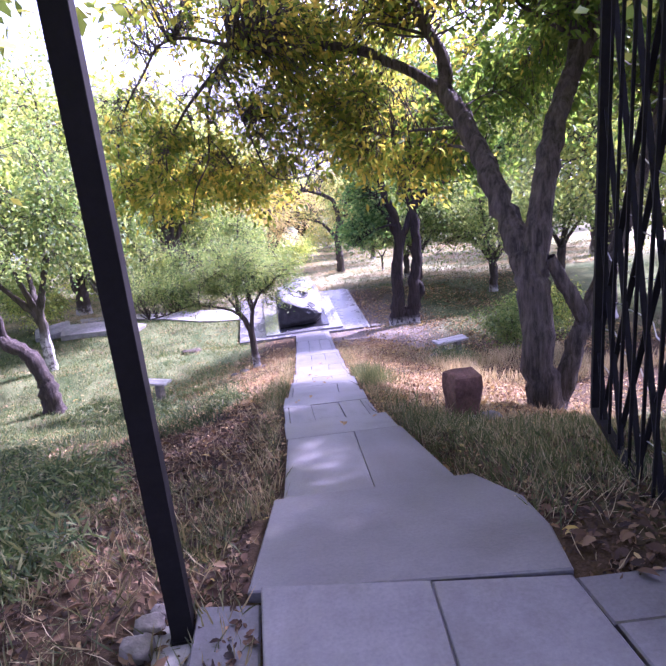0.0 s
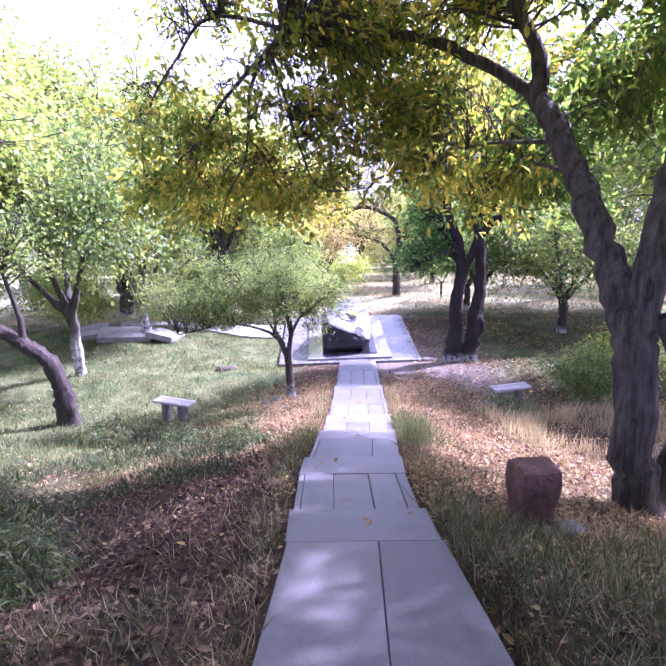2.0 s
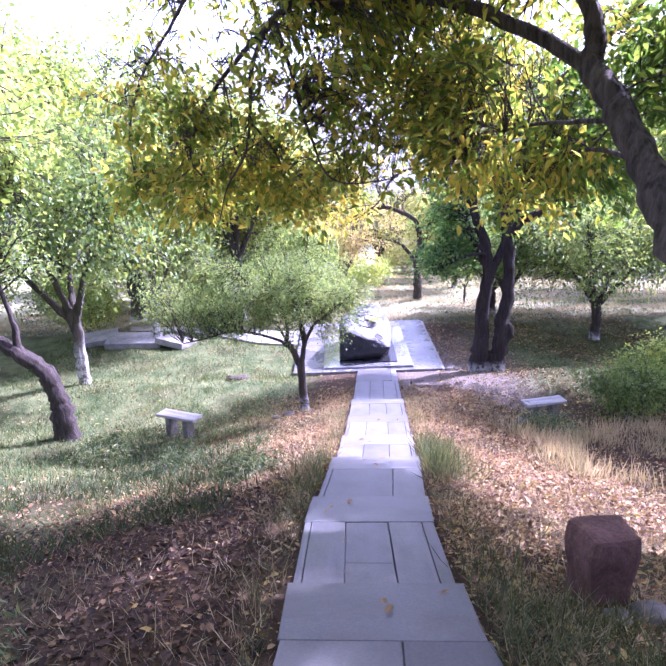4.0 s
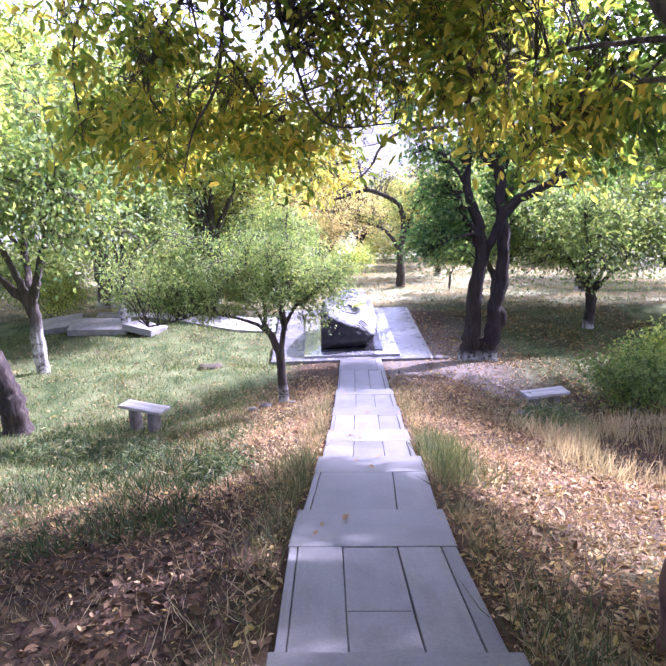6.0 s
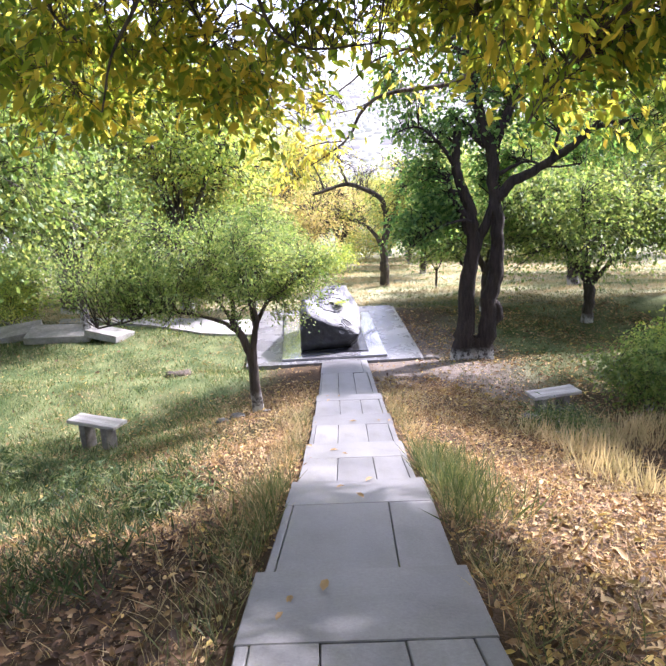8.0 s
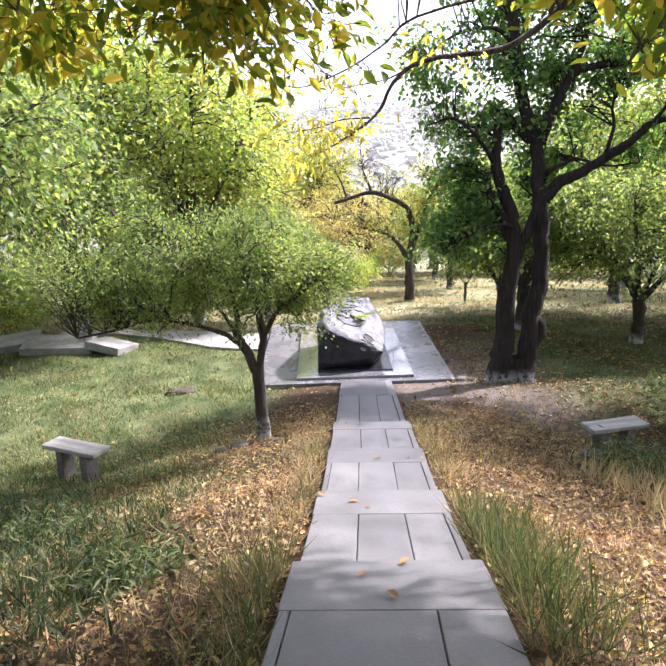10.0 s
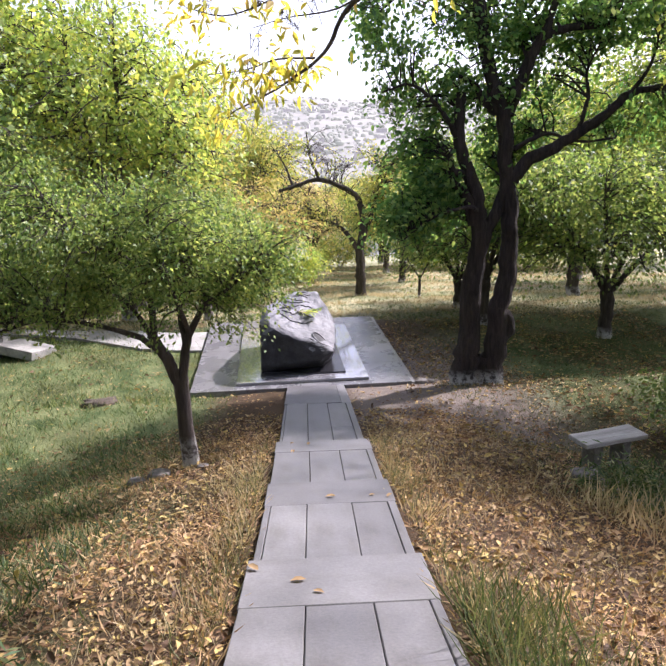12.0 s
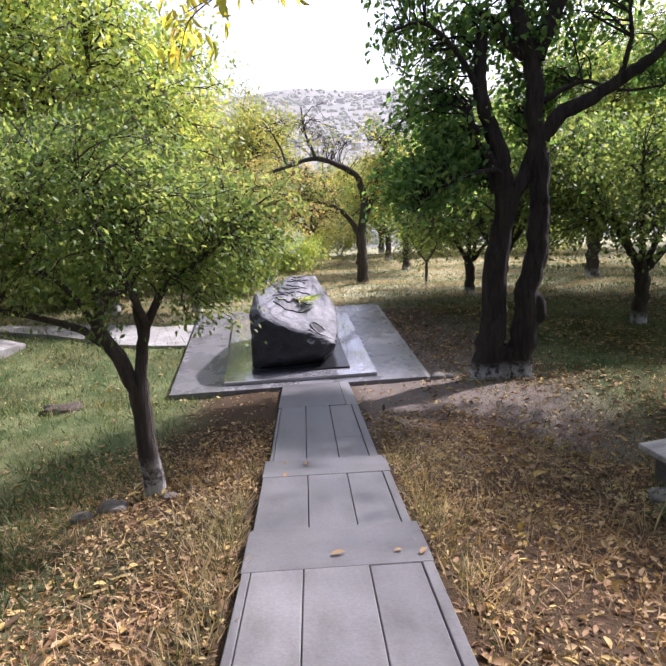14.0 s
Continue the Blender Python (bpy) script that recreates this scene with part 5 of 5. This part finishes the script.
# ---- gate and post ----
def make_gate():
    gate = tagged(empty("lattice_gate", 0.66, 2.02, 0.0, math.degrees(math.atan2(1.84, 0.46))), "open black iron lattice gate leaf", "gate")
    L, H, B = 1.90, 2.55, -0.11
    def piece(name, segs, w, d, mat=IRON):
        bm = bmesh.new()
        for a, b in segs:
            bar(bm, a, b, w, d)
        return part(name, bm, mat, gate)
    piece("stile", [((L, 0, B), (L, 0, H))], 0.045, 0.045)
    piece("stile", [((0, 0, B), (0, 0, H))], 0.045, 0.045)
    piece("rail", [((0, 0, B), (L, 0, B))], 0.05, 0.04)
    piece("rail", [((0, 0, H), (L, 0, H))], 0.04, 0.04)
    n = 10
    for i in range(1, n):
        x = L * i / n
        piece("upright", [((x, 0.012, B), (x, 0.012, H))], 0.016, 0.016)
    def clip(x0, sgn):
        a, b = Vector((x0, 0, B)), Vector((x0 + sgn * 1.25, 0, H))
        t0, t1 = 0.0, 1.0
        for lim, big in ((0.0, False), (L, True)):
            dx = b.x - a.x
            t = (lim - a.x) / dx
            if (dx > 0) == big:
                t1 = min(t1, t)
            else:
                t0 = max(t0, t)
        return (a.lerp(b, t0), a.lerp(b, t1)) if t1 > t0 + 0.02 else None
    for k in range(-4, 7):
        for sgn, y in ((1, -0.016), (-1, -0.032)):
            s = clip(k * 0.34 + (0 if sgn > 0 else 0.12), sgn)
            if s:
                piece("lattice_bar", [((s[0].x, y, s[0].z), (s[1].x, y, s[1].z))], 0.03, 0.012)
    for i in range(9):
        z = 0.15 + 0.26 * i
        bm = bmesh.new()
        last = None
        for k in range(13):
            p = Vector((L * k / 12, -0.045 + 0.02 * math.sin(k * 2.1 + i), z + 0.05 * math.sin(0.6 * k + i * 1.7)))
            if last:
                bar(bm, last, p, 0.005, 0.005)
            last = p
        part("wire", bm, WIRE, gate, "thin bright tie wire")
    for x, y in ((0.585, 1.95),):
        post = tagged(empty("gate_post", x, y, 0.0), "black square iron gate post", "post")
        bm = bmesh.new()
        box(bm, -0.04, 0.04, -0.04, 0.04, -0.1, 2.6, 0.004)
        part("tube", bm, IRON, post)
    post = tagged(empty("gate_post", -1.375, 2.5, -0.15), "tall black square iron post on a stone block", "post")
    bm = bmesh.new()
    box(bm, -0.046, 0.046, -0.046, 0.046, 0.0, 2.75, 0.004)
    part("tube", bm, IRON, post)
    bm = bmesh.new()
    box(bm, -0.055, 0.055, -0.055, 0.055, 0.0, 0.012, 0.002)
    part("foot_plate", bm, IRON, post)
    bm = bmesh.new()
    box(bm, -0.13, 0.13, -0.13, 0.13, -0.3, 0.0, 0.012)
    tagged(mesh_object("post_block", bm, CONCRETE), "squared grey stone block under the post", "stone block").matrix_world = pose(-1.375, 2.45, -0.15, 0, 0, 4)
    for i, (x, y, s) in enumerate([(-1.53, 2.58, 0.055), (-1.56, 2.45, 0.06), (-1.5, 2.7, 0.04), (-1.14, 2.1, 0.05)]):
        ob = tagged(mesh_object("loose_stone", rough_stone((s * 1.2, s, s * 0.85), 10 + i), ROCK, None, "", True), "rounded field stone beside the post", "stone", "stones by the post")
        ob.location = (x, y, height(x, y) + s * 0.4)


make_gate()


# ---- benches, block, old slabs ----
def make_bench(x, y, z, rz, length, label):
    b = tagged(empty("bench", x, y, z, rz), label, "bench", "benches")
    rng = random.Random(int(length * 100))
    bm = bmesh.new()
    box(bm, -length / 2, length / 2, -0.16, 0.16, 0.385, 0.44, 0.012)
    bmesh.ops.subdivide_edges(bm, edges=bm.edges[:], cuts=3, use_grid_fill=True)
    for v in bm.verts:
        v.co += Vector((0, 1, 0.5)) * 0.012 * noise.noise(v.co * 5)
    part("seat", bm, PLANK, b, "thick grey weathered seat plank")
    for sx in (-0.24, 0.22):
        bm = bmesh.new()
        box(bm, sx * length - 0.06, sx * length + 0.06, -0.11, 0.11, -0.25, 0.386, 0.02)
        part("leg", bm, ROCK, b)


make_bench(-3.82, 15.12, height(-3.82, 15.12) + 0.03, -26, 0.92, "low rough bench with pale plank seat in grass")
make_bench(3.42, 15.15, -4.02, 12, 0.84, "low rough plank bench beside dry grass")


def make_block():
    bm = bmesh.new()
    box(bm, -0.155, 0.155, -0.14, 0.14, -0.1, 0.44, 0.03)
    bmesh.ops.subdivide_edges(bm, edges=bm.edges[:], cuts=4, use_grid_fill=True)
    for v in bm.verts:
        v.co.x *= 0.9 + 0.42 * v.co.z
        p = v.co * 5
        v.co += Vector((noise.noise(p), noise.noise(p + Vector((5, 0, 0))), noise.noise(p + Vector((0, 5, 0))))) * 0.03
    tagged(mesh_object("tuff_block", bm, TUFF), "weathered reddish tuff block standing in the grass", "stone block").matrix_world = pose(0.99, 6.34, -1.22, 2, 4, 10)
    for i, (x, y, s) in enumerate([(1.22, 6.12, 0.09), (1.0, 6.05, 0.06), (2.9, 14.6, 0.13), (3.05, 14.45, 0.07), (-1.62, 14.98, 0.09), (-1.85, 14.93, 0.07), (-1.15, 14.95, 0.05)]):
        ob = tagged(mesh_object("field_stone", rough_stone((s * 1.3, s, s * 0.7), 30 + i), ROCK, None, "", True), "rounded field stone half sunk in leaves", "stone", "loose stones")
        ob.location = (x, y, height(x, y) + s * 0.25)


make_block()


def old_slabs():
    """The broken concrete walk that leads away beside the pad, and the heaved slabs at its end."""
    walk_root = tagged(new("pavement_walk"), "old pale concrete walk of uneven slabs", "path", kind="structure")
    rows = [((-1.95, 22.7), (-1.95, 24.4)), ((-2.6, 22.75), (-2.7, 24.5)), ((-3.35, 23.1), (-3.6, 24.9)), ((-4.2, 23.7), (-4.7, 25.3)), ((-5.1, 24.4), (-5.6, 25.6)), ((-6.4, 24.9), (-6.8, 26.0)), ((-8.0, 25.3), (-8.3, 26.3))]
    for i in range(len(rows) - 1):
        (a, b), (c, d) = rows[i], rows[i + 1]
        pts = [Vector((*a, 0)), Vector((*b, 0)), Vector((*d, 0)), Vector((*c, 0))]
        mid = sum(pts, Vector()) / 4
        bm = bmesh.new()
        vs = [bm.verts.new(mid + (p - mid) * 0.985 + Vector((0, 0, height(p.x, p.y) + 0.06))) for p in pts]
        bm.faces.new(vs)
        r = bmesh.ops.extrude_face_region(bm, geom=bm.faces[:])
        for v in [g for g in r["geom"] if isinstance(g, bmesh.types.BMVert)]:
            v.co.z -= 0.2
        bmesh.ops.recalc_face_normals(bm, faces=bm.faces[:])
        part("concrete_slab", bm, CONCRETE, walk_root)
    for i, (x, y, w, d, rx, ry, rz) in enumerate([(-7.3, 23.5, 1.7, 1.1, 4, 3, 8), (-5.9, 23.3, 1.0, 0.9, -7, 8, -20), (-8.6, 23.9, 1.2, 1.0, 6, -5, 15)]):
        bm = bmesh.new()
        box(bm, -w / 2, w / 2, -d / 2, d / 2, -0.1, 0.1, 0.02)
        tagged(mesh_object("broken_slab", bm, CONCRETE), "heaved broken concrete slab lying in the grass", "concrete slab", "broken slabs").matrix_world = pose(x, y, height(x, y) + 0.16, rx, ry, rz)
    # a clod and a dead root in the grass
    ob = tagged(mesh_object("turf_clod", rough_stone((0.3, 0.2, 0.07), 51, 3, 0.5), SOIL, None, "", True), "dark clod of upturned turf", "clod")
    ob.location = (-3.3, 19.2, height(-3.3, 19.2) + 0.02)


old_slabs()


# ---- grass and fallen leaves ----
def scatter():
    rng = np.random.default_rng(9)
    def off_path(x, y):
        v = np.abs(x - centre(y))
        wide = 0.17 * np.clip((5.58 - y) / 2.05, 0, 1) * (x > centre(y))
        ok = (v > 0.5 + wide + rng.uniform(0, 0.12, len(x))) | (y > 19.7)
        ok &= ~((x > -1.9) & (x < 2.2) & (y > 19.7) & (y < 24.95))
        ok &= ~((x > -1.12) & (x < 1.4) & (y < 2.24))
        ok &= ~((x > -1.1) & (x < 0.27 + 0.05 * rng.uniform(0, 1, len(x))) & (y < 3.55))
        return ok
    def blades(name, x, y, h, mat, label, lean=0.35, slim=0.035):
        k = off_path(x, y)
        x, y, h = x[k], y[k], h[k]
        n = len(x)
        way = rng.normal(0, lean, (n, 3))
        way[:, 2] = 1
        me = leaf_mesh(name, np.stack([x, y, lie(x, y) - 0.01], -1), way, unit(rng, n), h, slim, mat)
        tagged(new(name, me), label, "grass", kind="stuff")
    def tufts(n, per, x0, x1, y0, y1, spread):
        cx, cy = np.repeat(rng.uniform(x0, x1, n), per), np.repeat(rng.uniform(y0, y1, n), per)
        return cx + rng.normal(0, spread, n * per), cy + rng.normal(0, spread, n * per)
    # dry tall grass
    x, y = tufts(380, 18, 2.3, 6.0, 10.2, 14.8, 0.13)
    keep0 = np.sin(2.1 * x + 0.8 * y) + np.sin(1.7 * y - 0.6 * x) > -0.5
    x, y = x[keep0], y[keep0]
    keep = (x > centre(y) + 1.6) | (rng.uniform(0, 1, len(x)) < 0.25)
    blades("tall_dry_grass", x[keep], y[keep], rng.uniform(0.08, 0.42, keep.sum()), DRY_GRASS, "tall straw-coloured dry grass", 0.3, 0.016)
    # rims of the path
    yy = rng.uniform(3.4, 15.5, 10000)
    side = np.where(rng.uniform(0, 1, len(yy)) < 0.5, -1, 1)
    clump = 0.5 + 0.5 * np.sin(2.3 * yy + side) * np.sin(0.9 * yy + 2 * side)
    xx = centre(yy) + side * (0.55 + np.abs(rng.normal(0, 0.16, len(yy))))
    keep = rng.uniform(0, 1, len(yy)) < 0.15 + 0.85 * clump
    blades("path_edge_grass", xx[keep], yy[keep], rng.uniform(0.04, 0.22, keep.sum()), GREEN_GRASS, "mixed green and dry grass along the path's edges", 0.5, 0.016)
    # tall tufts that lean over the path
    def rim(n, y0, y1, off, wide, h0, h1, name, label):
        yy = rng.uniform(y0, y1, n)
        xx = centre(yy) + off + np.sign(off) * np.abs(rng.normal(0, wide, n))
        blades(name, xx, yy, rng.uniform(h0, h1, n), SHADE_GRASS, label, 0.45, 0.011)
    rim(1700, 9.0, 11.2, 0.56, 0.25, 0.1, 0.4, "grass_tuft", "tall grey-green grass leaning over the path")
    rim(800, 8.6, 10.6, -0.56, 0.2, 0.1, 0.33, "grass_tuft", "tall grey-green grass leaning over the path")
    rim(420, 5.2, 7.6, 0.56, 0.3, 0.1, 0.36, "grass_tuft", "rough grass beside the shaded path")
    # shade grass beside the landing
    x, y = tufts(620, 24, 0.2, 2.6, 2.75, 6.2, 0.08)
    blades("shade_grass", x, y, rng.uniform(0.04, 0.19, len(x)), SHADE_GRASS, "rough green grass in shade by the landing", 0.6, 0.022)
    x, y = tufts(420, 12, 0.3, 2.8, 2.75, 6.6, 0.10)
    blades("straw", x, y, rng.uniform(0.04, 0.2, len(x)), DRY_GRASS, "pale straw among the shaded grass", 0.8, 0.014)
    x, y = tufts(420, 22, -4.0, -1.2, 1.2, 5.0, 0.10)
    blades("rough_grass", x, y, rng.uniform(0.05, 0.2, len(x)), GREEN_GRASS, "rough dry grass beside the gate post", 0.8, 0.024)
    # lawn on the lower side
    x, y = rng.uniform(-10, -1.0, 90000), rng.uniform(7.5, 25, 90000)
    patch = np.clip(0.62 + 0.5 * np.sin(1.7 * x + 0.9 * y) * np.sin(1.3 * y - 0.8 * x) + 0.3 * np.sin(4.1 * x - y) * np.sin(3.3 * y), 0.1, 1)
    keep = rng.uniform(0, 1, len(x)) < ease(-0.8, -3.0, x - centre(y)) * ease(8.5, 14, y) * patch
    blades("lawn_grass", x[keep], y[keep], rng.uniform(0.04, 0.14, keep.sum()), LAWN, "short patchy green grass", 0.6, 0.05)
    x, y = tufts(520, 16, -7.5, -1.9, 9.5, 19.5, 0.11)
    blades("lawn_tufts", x, y, rng.uniform(0.06, 0.2, len(x)), LAWN, "rank green tufts in the patchy grass", 0.5, 0.028)
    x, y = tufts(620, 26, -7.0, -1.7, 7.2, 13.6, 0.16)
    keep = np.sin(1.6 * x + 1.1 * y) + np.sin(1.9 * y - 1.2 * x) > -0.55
    blades("dark_tufts", x[keep], y[keep], rng.uniform(0.05, 0.2, keep.sum()), DARK_GRASS, "dark green weedy grass, darkened in colour for shade", 0.7, 0.045)
    x, y = tufts(600, 14, -9.0, -1.6, 9.5, 24.0, 0.2)
    blades("pale_tufts", x, y, rng.uniform(0.04, 0.13, len(x)), DRY_GRASS, "bleached dry tufts in the patchy grass", 0.7, 0.025)
    x, y = rng.uniform(2.5, 10, 30000), rng.uniform(14, 27, 30000)
    blades("right_lawn_grass", x, y, rng.uniform(0.03, 0.10, len(x)), SHADE_GRASS, "short patchy orchard grass", 0.6, 0.05)
    x, y = rng.uniform(-14, 16, 120000), rng.uniform(25, 46, 120000)
    row = np.sin(2.6 * y + 1.2 * np.sin(0.5 * x) + 0.6 * np.sin(1.9 * x)) + 0.5 * np.sin(1.3 * x + 0.7 * y)
    keep = row > 0.25
    blades("mown_hay", x[keep], y[keep], rng.uniform(0.08, 0.28, keep.sum()), DRY_GRASS, "loose rows of mown hay", 1.3, 0.04)
    blades("orchard_stubble", x[~keep], y[~keep], rng.uniform(0.04, 0.14, (~keep).sum()), LAWN, "green stubble between rows of hay", 0.8, 0.06)
    yy = np.concatenate([rng.uniform(10.8, 15.5, 2600), rng.uniform(3.6, 10.8, 1400)])
    side = np.where(rng.uniform(0, 1, len(yy)) < 0.5, -1, 1)
    clump = np.sin(2.9 * yy + 1.3 * side) * np.sin(1.3 * yy - side) > -0.15
    xx = centre(yy) + side * (0.55 + np.abs(rng.normal(0, 0.3, len(yy))))
    blades("dry_edge_grass", xx[clump], yy[clump], rng.uniform(0.06, 0.26, clump.sum()), DRY_GRASS, "thin straw-coloured grass along the path", 0.55, 0.012)
    # dry blades that stand among the fallen leaves
    x, y = tufts(1500, 9, -3.6, 3.4, 2.3, 16.0, 0.10)
    blades("dry_blades", x, y, rng.uniform(0.04, 0.17, len(x)), DRY_GRASS, "short dry grass among fallen leaves", 0.8, 0.016)
    # matted straw under the leaves
    x, y = rng.uniform(-4.2, 4.4, 110000), rng.uniform(6.0, 16.8, 110000)
    keep = rng.uniform(0, 1, len(x)) < np.clip(1.05 - 0.25 * np.abs(x - centre(y)), 0.05, 0.9) * (0.6 + 0.4 * np.sin(1.9 * x - 1.3 * y) * np.sin(1.1 * y + 0.8 * x)) * np.where(x < centre(y), ease(7.5, 10.5, y), 1)
    blades("straw_thatch", x[keep], y[keep], rng.uniform(0.05, 0.16, keep.sum()), THATCH, "matted tan straw among fallen leaves", 1.9, 0.035)
    # fallen leaves
    def litter(n, x0, x1, y0, y1, name, size, dens, mat=LITTER, label="brown and tan fallen leaves over the ground"):
        x, y = rng.uniform(x0, x1, n), rng.uniform(y0, y1, n)
        k = off_path(x, y) & (rng.uniform(0, 1, n) < dens(x, y))
        x, y = x[k], y[k]
        m = len(x)
        way = rng.normal(0, 1, (m, 3))
        way[:, 2] *= 0.22
        up = rng.normal(0, 0.55, (m, 3))
        up[:, 2] = 1
        me = leaf_mesh(name, np.stack([x, y, lie(x, y) + rng.uniform(0.004, 0.035, m)], -1), way, up, size * np.clip(rng.lognormal(-0.15, 0.42, m), 0.3, 2.2), 0.24, mat, True)
        tagged(new(name, me), label, "fallen leaves", kind="stuff")
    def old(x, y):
        """Share of the dark leaves, which carry shade in their colour: high under the walnut on the shaded side."""
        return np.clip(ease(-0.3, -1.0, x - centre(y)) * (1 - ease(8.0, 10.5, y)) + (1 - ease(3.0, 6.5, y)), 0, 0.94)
    def dens(x, y):
        return np.clip(1.0 - 0.24 * np.clip(np.abs(x - centre(y)) - 1.2 * (1 - ease(9, 13, y)), 0, 9), 0.12, 0.95) * (0.76 + 0.24 * np.sin(2.7 * x + 1.1 * y) * np.sin(2.2 * y - 0.7 * x))
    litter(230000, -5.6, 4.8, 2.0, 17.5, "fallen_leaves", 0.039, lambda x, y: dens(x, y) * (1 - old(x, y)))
    litter(150000, -6.5, 4.8, 2.0, 12.0, "dark_fallen_leaves", 0.047, lambda x, y: dens(x, y) * old(x, y), SHADED_LITTER, "dark brown fallen leaves, coloured darker still for the walnut's shade")
    litter(34000, 1.8, 9.0, 14.0, 25.0, "browned_leaves", 0.06, lambda x, y: 0.4 + 0.3 * np.sin(1.9 * x + y), LITTER, "brown leaves over the thin orchard grass")
    litter(26000, -9, 9, 8, 27, "scattered_leaves", 0.055, lambda x, y: 0.5 + 0 * x)
    # single leaves lying on the path
    i = 0
    for (j, d, z, s, nxt) in tread_heights()[1:-1]:
        for _ in range(3):
            u, v = rng.uniform(j + 0.05, j + d - 0.05), rng.uniform(-0.45, 0.45)
            a = rng.uniform(0, 6.28)
            me = leaf_mesh("leaf", np.array([[0, 0, 0.0]]), np.array([[math.cos(a), math.sin(a), 0.1]]), np.array([[0, 0.1, 1.0]]), np.array([rng.uniform(0.05, 0.1)]), 0.25, LITTER, True)
            ob = tagged(new("fallen_leaf", me), "single dry leaf lying on the stone path", "leaf", "leaves on the path")
            ob.location = (float(centre(u)) + v, u - 0.05 * v, z - s * (u - j) + 0.006)


scatter()
